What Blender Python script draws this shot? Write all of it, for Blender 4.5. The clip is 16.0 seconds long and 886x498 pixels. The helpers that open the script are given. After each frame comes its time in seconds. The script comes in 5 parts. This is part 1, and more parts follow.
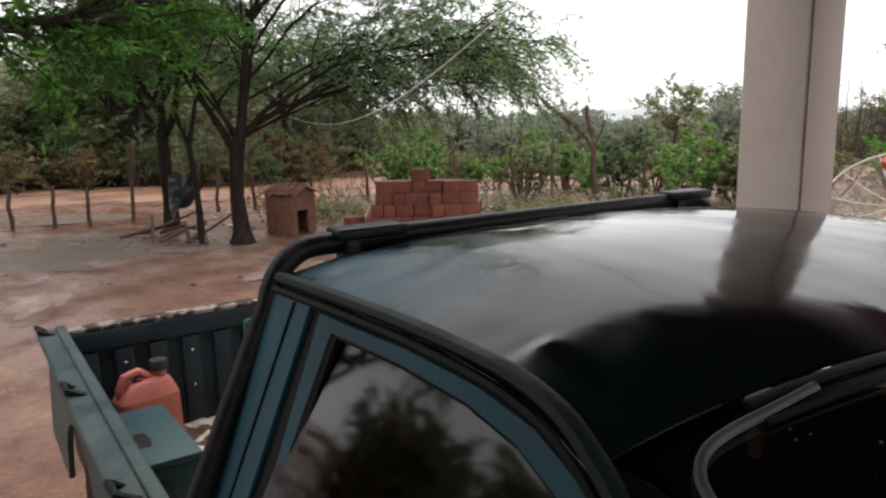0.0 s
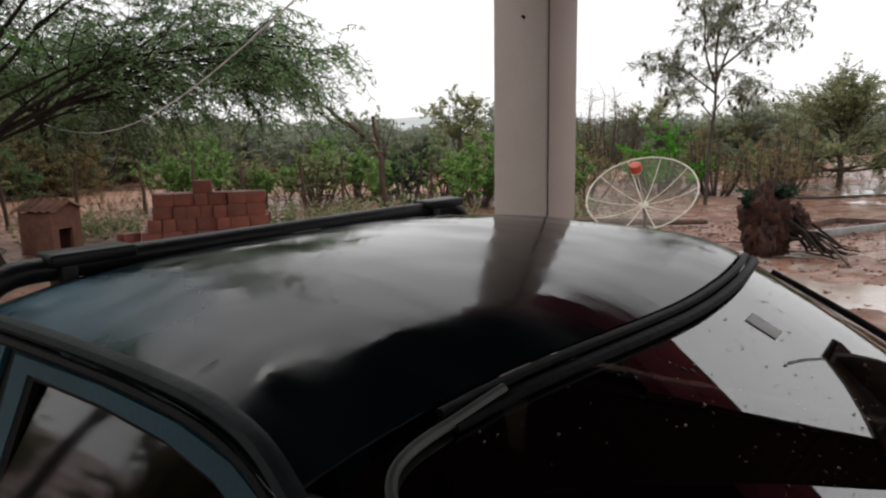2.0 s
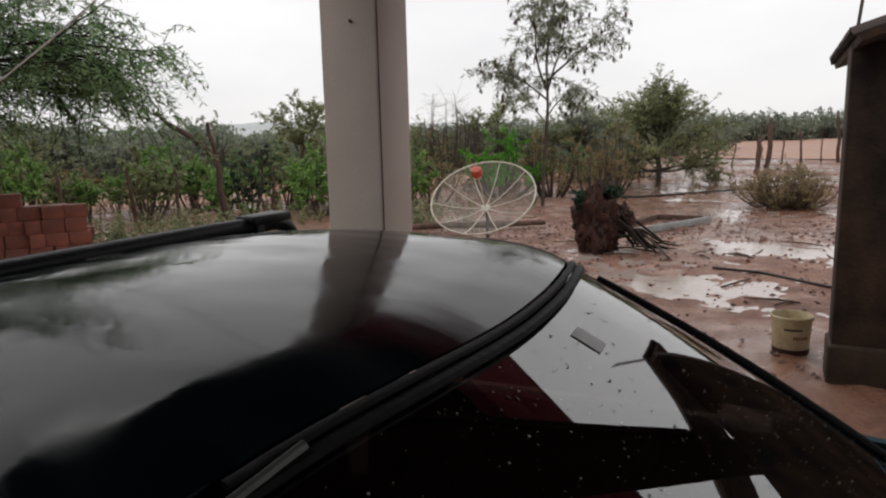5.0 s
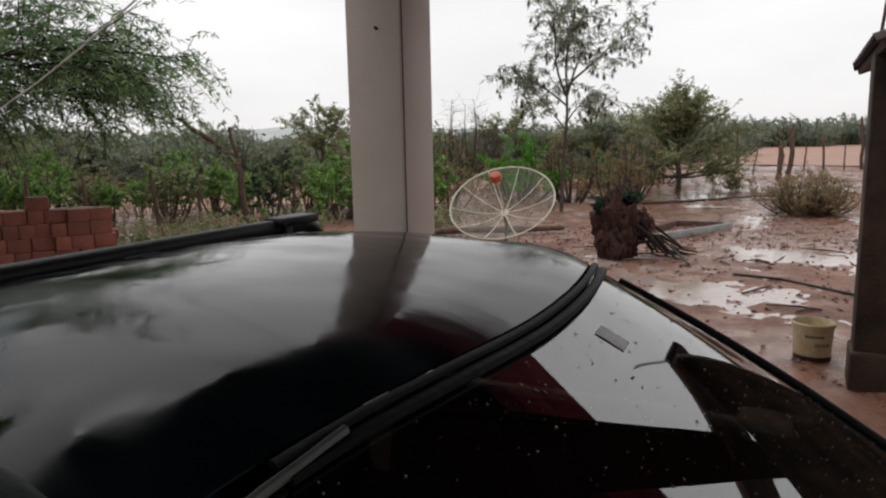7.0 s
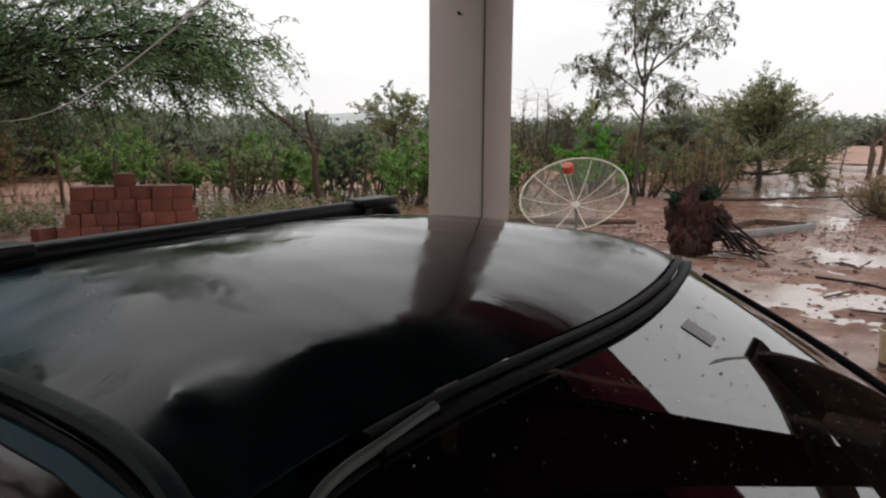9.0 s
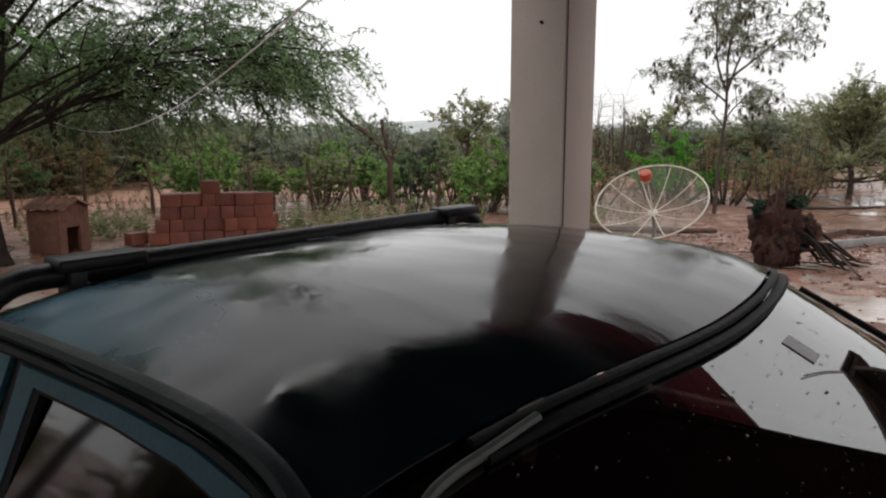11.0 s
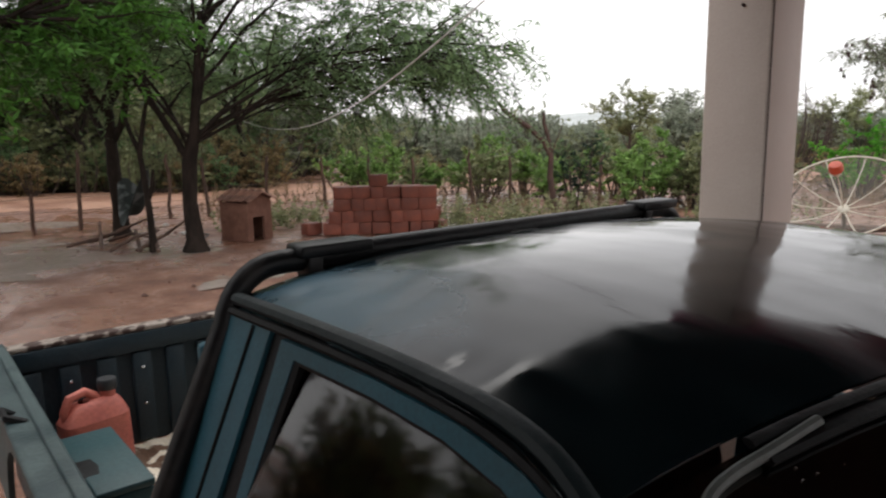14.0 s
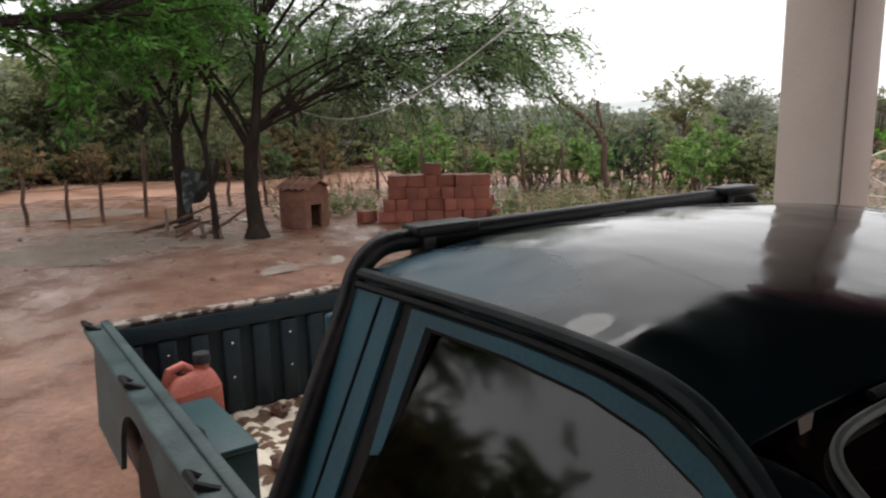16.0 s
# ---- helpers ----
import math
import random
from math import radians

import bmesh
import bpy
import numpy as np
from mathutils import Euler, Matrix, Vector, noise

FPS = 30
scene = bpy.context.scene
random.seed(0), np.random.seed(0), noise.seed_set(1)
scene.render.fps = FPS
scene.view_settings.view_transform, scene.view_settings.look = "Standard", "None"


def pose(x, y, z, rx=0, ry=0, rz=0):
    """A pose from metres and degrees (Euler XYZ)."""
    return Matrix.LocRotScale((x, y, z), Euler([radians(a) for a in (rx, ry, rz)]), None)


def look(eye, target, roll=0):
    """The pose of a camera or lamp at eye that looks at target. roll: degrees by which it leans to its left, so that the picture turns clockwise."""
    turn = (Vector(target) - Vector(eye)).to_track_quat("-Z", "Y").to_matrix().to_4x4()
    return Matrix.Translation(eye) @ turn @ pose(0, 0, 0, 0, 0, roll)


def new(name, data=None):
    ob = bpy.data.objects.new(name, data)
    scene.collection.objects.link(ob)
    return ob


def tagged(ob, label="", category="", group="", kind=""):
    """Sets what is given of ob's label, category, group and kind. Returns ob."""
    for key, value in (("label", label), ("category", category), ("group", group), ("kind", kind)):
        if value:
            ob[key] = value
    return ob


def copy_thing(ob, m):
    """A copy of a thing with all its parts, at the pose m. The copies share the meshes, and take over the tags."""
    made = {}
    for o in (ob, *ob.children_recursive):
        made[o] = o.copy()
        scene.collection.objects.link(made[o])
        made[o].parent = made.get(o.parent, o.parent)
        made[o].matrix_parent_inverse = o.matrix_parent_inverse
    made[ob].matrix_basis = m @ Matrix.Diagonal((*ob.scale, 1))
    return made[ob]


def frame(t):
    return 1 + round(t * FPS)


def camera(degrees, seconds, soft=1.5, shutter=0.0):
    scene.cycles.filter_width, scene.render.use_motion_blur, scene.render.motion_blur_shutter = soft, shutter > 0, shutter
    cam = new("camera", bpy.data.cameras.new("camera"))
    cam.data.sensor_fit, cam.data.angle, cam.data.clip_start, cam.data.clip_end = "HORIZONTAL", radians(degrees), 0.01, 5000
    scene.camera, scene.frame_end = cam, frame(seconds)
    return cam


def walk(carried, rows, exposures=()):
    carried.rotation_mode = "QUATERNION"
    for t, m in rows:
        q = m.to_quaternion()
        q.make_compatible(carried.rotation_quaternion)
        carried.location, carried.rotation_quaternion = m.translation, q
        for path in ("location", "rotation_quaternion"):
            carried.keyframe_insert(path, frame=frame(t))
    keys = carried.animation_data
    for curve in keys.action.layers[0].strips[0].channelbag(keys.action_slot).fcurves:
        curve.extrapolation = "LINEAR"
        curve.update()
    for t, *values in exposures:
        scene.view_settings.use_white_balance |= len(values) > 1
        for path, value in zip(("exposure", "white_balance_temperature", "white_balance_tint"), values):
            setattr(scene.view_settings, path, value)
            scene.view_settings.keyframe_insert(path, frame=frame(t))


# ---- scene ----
cam = camera(65.0, 16.0, soft=2.1, shutter=0.4)

PATH = [
    (0, (0.121, -0.225, 1.687), (-0.745, 1.544, 1.339), -1.1),
    (0.5, (0.139, -0.204, 1.686), (-0.602, 1.619, 1.331), -1.2),
    (1, (0.18, -0.189, 1.694), (-0.378, 1.702, 1.357), -1.3),
    (1.5, (0.207, -0.181, 1.699), (-0.221, 1.748, 1.389), -1.4),
    (2, (0.226, -0.165, 1.693), (-0.097, 1.78, 1.358), -1.0),
    (2.5, (0.237, -0.153, 1.691), (-0.022, 1.801, 1.354), -0.3),
    (3, (0.245, -0.139, 1.689), (0.032, 1.818, 1.337), -0.7),
    (3.5, (0.25, -0.118, 1.688), (0.092, 1.843, 1.326), -1.0),
    (4, (0.266, -0.075, 1.695), (0.211, 1.891, 1.331), -1.3),
    (4.5, (0.278, -0.046, 1.699), (0.344, 1.926, 1.368), -1.4),
    (5, (0.276, -0.057, 1.703), (0.379, 1.913, 1.374), -1.3),
    (7.5, (0.247, -0.102, 1.699), (0.252, 1.874, 1.388), -1.0),
    (8, (0.236, -0.109, 1.695), (0.166, 1.861, 1.356), -0.6),
    (8.5, (0.225, -0.125, 1.695), (0.128, 1.841, 1.342), -0.2),
    (9, (0.223, -0.102, 1.693), (0.087, 1.864, 1.349), 0.3),
    (9.5, (0.203, -0.107, 1.697), (-0.029, 1.852, 1.368), 0.5),
    (10, (0.184, -0.127, 1.703), (-0.141, 1.82, 1.379), -0.1),
    (10.2, (0.185, -0.121, 1.7), (-0.162, 1.822, 1.374), 0.1),
    (12.3, (0.19, -0.121, 1.702), (-0.132, 1.827, 1.381), -0.5),
    (12.5, (0.175, -0.112, 1.696), (-0.169, 1.83, 1.365), -0.7),
    (13, (0.136, -0.121, 1.698), (-0.291, 1.804, 1.363), -0.7),
    (13.5, (0.11, -0.156, 1.704), (-0.494, 1.723, 1.384), -1.0),
    (14, (0.071, -0.168, 1.7), (-0.685, 1.652, 1.362), -1.0),
    (14.5, (0.061, -0.194, 1.7), (-0.787, 1.584, 1.354), -0.2),
    (15, (0.032, -0.202, 1.699), (-0.841, 1.568, 1.374), -0.2),
    (15.5, (-0.008, -0.279, 1.696), (-0.805, 1.521, 1.34), -1.5),
    (16, (-0.002, -0.328, 1.703), (-0.875, 1.433, 1.337), -1.3),
]
EXPOSURE = [(0, 0.76), (1, 0.54), (2, 0.31), (3.5, 0.18), (5, 0.03), (7.5, 0.04), (9, 0.13), (10, 0.21), (12.5, 0.27), (13.5, 0.49), (14.5, 0.70), (16, 0.77)]
walk(cam, [(t, look(eye, target, roll)) for t, eye, target, roll in PATH], EXPOSURE)

# ---- world and light: an overcast, rainy sky ----
world = bpy.data.worlds.new("overcast_sky")
scene.world = world
world.use_nodes = True
wn, wl = world.node_tree.nodes, world.node_tree.links
wn.clear()
sky = wn.new("ShaderNodeTexSky")
sky.sky_type, sky.sun_disc, sky.sun_elevation, sky.sun_rotation = "NISHITA", False, radians(50), radians(200)
dim = wn.new("ShaderNodeMixRGB")
dim.blend_type, dim.inputs[0].default_value, dim.inputs[2].default_value = "MULTIPLY", 1.0, (0.09, 0.09, 0.09, 1)
wl.new(sky.outputs[0], dim.inputs[1])
wc = wn.new("ShaderNodeTexCoord")
wm = wn.new("ShaderNodeMapping")
wm.inputs["Scale"].default_value = (1.2, 1.2, 3.0)
wl.new(wc.outputs["Generated"], wm.inputs["Vector"])
cloud = wn.new("ShaderNodeTexNoise")
cloud.inputs["Scale"].default_value, cloud.inputs["Detail"].default_value = 1.6, 4
wl.new(wm.outputs[0], cloud.inputs["Vector"])
ramp = wn.new("ShaderNodeValToRGB")
ramp.color_ramp.elements[0].position, ramp.color_ramp.elements[0].color = 0.3, (0.75, 0.735, 0.745, 1)
ramp.color_ramp.elements[1].position, ramp.color_ramp.elements[1].color = 0.7, (0.92, 0.90, 0.895, 1)
wl.new(cloud.outputs["Fac"], ramp.inputs[0])
veil = wn.new("ShaderNodeMixRGB")
veil.inputs[0].default_value = 0.93
wl.new(dim.outputs[0], veil.inputs[1])
wl.new(ramp.outputs[0], veil.inputs[2])
bg = wn.new("ShaderNodeBackground")
bg.inputs["Strength"].default_value = 1.14
wl.new(veil.outputs[0], bg.inputs["Color"])
wl.new(bg.outputs[0], wn.new("ShaderNodeOutputWorld").inputs[0])

sun = new("sun", bpy.data.lights.new("sun", "SUN"))
sun.data.energy, sun.data.angle, sun.data.color = 0.5, radians(40), (1.0, 0.97, 0.93)
sun.matrix_world = look((0, 0, 30), (6, -14, 0))


# ---- materials ----
def mat(name, base, other=None, scale=6.0, rough=0.7, rough2=None, metal=0.0, bump=0.3, fine=60.0, coat=0.0,
        spec=0.5, vary=0.0, mix=(0.35, 0.65), stretch=(1, 1, 1), island=False, bdist=0.01):
    """A surface with stains at one scale, grain at a finer one, and relief from both."""
    m = bpy.data.materials.new(name)
    m.use_nodes = True
    n, l = m.node_tree.nodes, m.node_tree.links
    p = n["Principled BSDF"]
    other = other or tuple(c * 0.7 for c in base)
    tc = n.new("ShaderNodeTexCoord")
    mp = n.new("ShaderNodeMapping")
    mp.inputs["Scale"].default_value = stretch
    l.new(tc.outputs["Object"], mp.inputs["Vector"])
    big, small = n.new("ShaderNodeTexNoise"), n.new("ShaderNodeTexNoise")
    for t, s, d in ((big, scale, 5), (small, fine, 4)):
        t.inputs["Scale"].default_value, t.inputs["Detail"].default_value = s, d
        l.new(mp.outputs[0], t.inputs["Vector"])
    r = n.new("ShaderNodeValToRGB")
    r.color_ramp.elements[0].position, r.color_ramp.elements[1].position = mix
    r.color_ramp.elements[0].color, r.color_ramp.elements[1].color = (*other, 1), (*base, 1)
    l.new(big.outputs["Fac"], r.inputs[0])
    g = n.new("ShaderNodeMixRGB")
    g.blend_type, g.inputs[0].default_value = "OVERLAY", 0.35
    l.new(r.outputs[0], g.inputs[1])
    l.new(small.outputs["Fac"], g.inputs[2])
    out = g.outputs[0]
    if vary:
        src = n.new("ShaderNodeNewGeometry").outputs["Random Per Island"] if island else n.new("ShaderNodeObjectInfo").outputs["Random"]
        mr = n.new("ShaderNodeMapRange")
        mr.inputs[3].default_value, mr.inputs[4].default_value = 1 - vary, 1 + vary
        l.new(src, mr.inputs[0])
        hs = n.new("ShaderNodeHueSaturation")
        l.new(mr.outputs[0], hs.inputs["Value"])
        l.new(out, hs.inputs["Color"])
        out = hs.outputs[0]
    l.new(out, p.inputs["Base Color"])
    rr = n.new("ShaderNodeMapRange")
    rr.inputs[1].default_value, rr.inputs[2].default_value = mix
    rr.inputs[3].default_value, rr.inputs[4].default_value = (rough2 if rough2 is not None else rough), rough
    l.new(big.outputs["Fac"], rr.inputs[0])
    l.new(rr.outputs[0], p.inputs["Roughness"])
    p.inputs["Metallic"].default_value = metal
    p.inputs["Specular IOR Level"].default_value = spec
    p.inputs["Coat Weight"].default_value, p.inputs["Coat Roughness"].default_value = coat, 0.05
    if bump:
        b = n.new("ShaderNodeBump")
        b.inputs["Strength"].default_value, b.inputs["Distance"].default_value = bump, bdist
        l.new(small.outputs["Fac"], b.inputs["Height"])
        l.new(b.outputs[0], p.inputs["Normal"])
    return m


def roof_material():
    """Dark rain-wet paint: smeared wet film, and a chalky blue patch, worn paint plus painted sky sheen, at the beaten
    rear corner.
    """
    m = mat("weathered_dark_green_roof_paint", (0.003, 0.007, 0.009), (0.006, 0.012, 0.014), scale=4.2, rough=0.05, rough2=0.19, bump=0.05, fine=24, spec=0.40, mix=(0.40, 0.60), stretch=(1.0, 2.2, 1), bdist=0.004)
    n, l = m.node_tree.nodes, m.node_tree.links
    p = n["Principled BSDF"]
    tc = n.new("ShaderNodeTexCoord")
    at = n.new("ShaderNodeMapping")
    at.inputs["Location"].default_value = (-0.20 / 0.27, 0.66 / 0.15, 0)
    at.inputs["Scale"].default_value = (1 / 0.27, 1 / 0.15, 0)
    l.new(tc.outputs["Object"], at.inputs["Vector"])
    ln = n.new("ShaderNodeVectorMath")
    ln.operation = "LENGTH"
    l.new(at.outputs[0], ln.inputs[0])
    ns = n.new("ShaderNodeTexNoise")
    ns.inputs["Scale"].default_value, ns.inputs["Detail"].default_value = 9, 6
    l.new(tc.outputs["Object"], ns.inputs["Vector"])
    sm = n.new("ShaderNodeMath")
    sm.operation = "MULTIPLY_ADD"
    sm.inputs[1].default_value = 1.5
    l.new(ns.outputs["Fac"], sm.inputs[0])
    l.new(ln.outputs["Value"], sm.inputs[2])
    k = n.new("ShaderNodeMapRange")
    k.inputs[1].default_value, k.inputs[2].default_value, k.inputs[3].default_value, k.inputs[4].default_value = 1.15, 2.1, 1.0, 0.0
    l.new(sm.outputs[0], k.inputs[0])
    for socket, value in (("Base Color", (0.055, 0.125, 0.17, 1)), ("Roughness", (0.42, 0.42, 0.42, 1))):
        mx = n.new("ShaderNodeMixRGB")
        l.new(k.outputs[0], mx.inputs[0])
        l.new(p.inputs[socket].links[0].from_socket, mx.inputs[1])
        mx.inputs[2].default_value = value
        l.new(mx.outputs[0], p.inputs[socket])
    return m


def glass(name, tint, rough=0.0, ior=1.75):
    m = bpy.data.materials.new(name)
    m.use_nodes = True
    p = m.node_tree.nodes["Principled BSDF"]
    p.inputs["Base Color"].default_value = (*tint, 1)
    p.inputs["Transmission Weight"].default_value = 1.0
    p.inputs["Roughness"].default_value = rough
    p.inputs["IOR"].default_value = ior
    return m


def mud_material():
    """Red-brown earth, wet all over, with thin standing water in the hollows."""
    m = bpy.data.materials.new("wet_red_earth")
    m.use_nodes = True
    n, l = m.node_tree.nodes, m.node_tree.links
    p = n["Principled BSDF"]
    tc = n.new("ShaderNodeTexCoord")

    def noise_at(s, d, rough=0.55):
        t = n.new("ShaderNodeTexNoise")
        t.inputs["Scale"].default_value, t.inputs["Detail"].default_value, t.inputs["Roughness"].default_value = s, d, rough
        l.new(tc.outputs["Object"], t.inputs["Vector"])
        return t.outputs["Fac"]

    def ramp_of(src, a, b, ca, cb):
        r = n.new("ShaderNodeValToRGB")
        r.color_ramp.elements[0].position, r.color_ramp.elements[1].position = a, b
        r.color_ramp.elements[0].color, r.color_ramp.elements[1].color = (*ca, 1), (*cb, 1)
        l.new(src, r.inputs[0])
        return r.outputs[0]

    wide, mid, fine = noise_at(0.22, 6), noise_at(1.7, 6), noise_at(22, 5, 0.7)
    c1 = ramp_of(mid, 0.35, 0.65, (0.165, 0.074, 0.047), (0.335, 0.18, 0.122))
    c2 = ramp_of(fine, 0.3, 0.75, (0.55, 0.5, 0.5), (1.25, 1.2, 1.15))
    mul = n.new("ShaderNodeMixRGB")
    mul.blend_type, mul.inputs[0].default_value = "MULTIPLY", 0.8
    l.new(c1, mul.inputs[1])
    l.new(c2, mul.inputs[2])
    l.new(mul.outputs[0], p.inputs["Base Color"])
    add = n.new("ShaderNodeMath")
    add.operation = "MULTIPLY_ADD"
    l.new(wide, add.inputs[0])
    add.inputs[1].default_value = 0.6
    half = n.new("ShaderNodeMath")
    half.operation = "MULTIPLY"
    l.new(mid, half.inputs[0])
    half.inputs[1].default_value = 0.4
    l.new(half.outputs[0], add.inputs[2])
    wet = n.new("ShaderNodeMapRange")
    wet.inputs[1].default_value, wet.inputs[2].default_value = 0.45, 0.54
    wet.inputs[3].default_value, wet.inputs[4].default_value = 0.62, 0.14
    l.new(add.outputs[0], wet.inputs[0])
    l.new(wet.outputs[0], p.inputs["Roughness"])
    b = n.new("ShaderNodeBump")
    b.inputs["Distance"].default_value = 0.03
    st = n.new("ShaderNodeMapRange")
    st.inputs[1].default_value, st.inputs[2].default_value, st.inputs[3].default_value, st.inputs[4].default_value = 0.1, 0.62, 0.22, 0.8
    l.new(wet.outputs[0], st.inputs[0])
    l.new(st.outputs[0], b.inputs["Strength"])
    l.new(fine, b.inputs["Height"])
    l.new(b.outputs[0], p.inputs["Normal"])
    return m


MUD = mud_material()
ROAD = mat("sandy_red_road", (0.42, 0.235, 0.155), (0.30, 0.15, 0.10), scale=0.8, rough=0.75, rough2=0.4, bump=0.4, fine=12)
# Mud colour paled to add the sky's sheen to the water.
WATER = mat("sky_pale_muddy_water", (0.46, 0.38, 0.34), (0.38, 0.29, 0.25), scale=2, rough=0.10, bump=0.08, fine=14, spec=1.0)
PLASTER = mat("beige_painted_plaster", (0.62, 0.525, 0.465), (0.54, 0.45, 0.395), scale=3, rough=0.6, bump=0.07, fine=320, mix=(0.3, 0.75))
# Near-black, set for its mirror image in the roof and windscreen.
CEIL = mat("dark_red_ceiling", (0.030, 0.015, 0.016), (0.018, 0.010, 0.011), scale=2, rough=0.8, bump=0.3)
WHITEWASH = mat("chipped_whitewash", (0.5, 0.48, 0.46), (0.3, 0.27, 0.25), scale=6, rough=0.7, bump=0.3)
CORNERLINE = mat("dark_corner_line", (0.13, 0.095, 0.08), (0.06, 0.045, 0.038), scale=12, rough=0.8, bump=0.2)
RUSTNAIL = mat("rusty_iron", (0.05, 0.025, 0.018), scale=30, rough=0.8, bump=0.2)
EAVE = mat("maroon_eave_paint", (0.47, 0.13, 0.235), (0.36, 0.10, 0.18), scale=4, rough=0.7, bump=0.2)
# Porch shade is in this near-black base; the wall itself stays unseen.
HOUSE = mat("shade_dark_house_plaster", (0.07, 0.05, 0.042), (0.04, 0.028, 0.022), scale=1.5, rough=0.85, bump=0.5, fine=40)
# Mottled dark brown: the shade on the shed wall is part of the colour.
SHEDWALL = mat("shade_dark_plaster", (0.075, 0.042, 0.024), (0.012, 0.008, 0.006), scale=3.2, rough=0.85, bump=0.6, fine=35)
CONCRETE = mat("damp_cement_floor", (0.20, 0.16, 0.14), (0.12, 0.085, 0.07), scale=1.4, rough=0.6, rough2=0.2, bump=0.3)
PAINT = mat("teal_truck_paint", (0.016, 0.096, 0.135), (0.024, 0.078, 0.102), scale=3.5, rough=0.38, rough2=0.55, bump=0.04, fine=140, coat=0.0, spec=0.32)
ROOFPAINT = roof_material()
RAILPAINT = mat("chalky_faded_teal_paint", (0.055, 0.085, 0.085), (0.012, 0.032, 0.037), scale=9, rough=0.6, rough2=0.45, bump=0.25, fine=80)
BEDPAINT = mat("scratched_dark_blue_bed_paint", (0.006, 0.020, 0.030), (0.016, 0.030, 0.038), scale=9, rough=0.45, rough2=0.7, bump=0.3)
RUST = mat("flaked_rusty_rail", (0.32, 0.27, 0.23), (0.045, 0.022, 0.016), scale=17, rough=0.8, bump=0.6, fine=60, mix=(0.46, 0.54))
FLOORCHIPS = mat("flaking_pale_paint_over_rust", (0.78, 0.70, 0.57), (0.14, 0.08, 0.05), scale=11, rough=0.7, rough2=0.9, bump=0.5, mix=(0.47, 0.52))
GUTTER = mat("dusty_dark_gutter_paint", (0.018, 0.027, 0.029), (0.008, 0.014, 0.017), scale=8, rough=0.6, rough2=0.45, bump=0.2, spec=0.22)
RUBBER = mat("black_rubber", (0.008, 0.008, 0.009), scale=20, rough=0.6, bump=0.2, spec=0.2)
BARBLACK = mat("worn_black_tube_paint", (0.010, 0.010, 0.011), (0.035, 0.030, 0.028), scale=12, rough=0.42, rough2=0.6, bump=0.15, spec=0.25, mix=(0.25, 0.5))
CHROME = mat("dull_chrome", (0.55, 0.56, 0.57), scale=10, rough=0.25, metal=1.0, bump=0.05)
GREYSTRIP = mat("aged_grey_rubber_strip", (0.16, 0.17, 0.16), (0.08, 0.085, 0.08), scale=14, rough=0.55, bump=0.2)
STICKER = mat("bleached_sticker", (0.78, 0.78, 0.77), (0.66, 0.66, 0.66), scale=30, rough=0.5, bump=0.1)
INNER = mat("dark_cab_lining", (0.012, 0.012, 0.014), (0.02, 0.018, 0.018), scale=9, rough=0.8, bump=0.3)
SEAT = mat("dark_maroon_seat_cloth", (0.06, 0.012, 0.018), scale=12, rough=0.9, bump=0.4)
WSGLASS = glass("windscreen_glass", (0.10, 0.105, 0.10), ior=2.6)
DARKGLASS = glass("tinted_side_glass", (0.05, 0.05, 0.055), 0.05, 1.47)
SALMON = mat("sun_faded_red_plastic", (0.57, 0.16, 0.115), (0.47, 0.125, 0.095), scale=9, rough=0.5, bump=0.15)
GREYCAP = mat("dark_grey_plastic", (0.035, 0.037, 0.04), scale=20, rough=0.5, bump=0.1)
BOXTEAL = mat("dusty_teal_box_paint", (0.014, 0.062, 0.072), (0.03, 0.072, 0.078), scale=5, rough=0.5, bump=0.15)


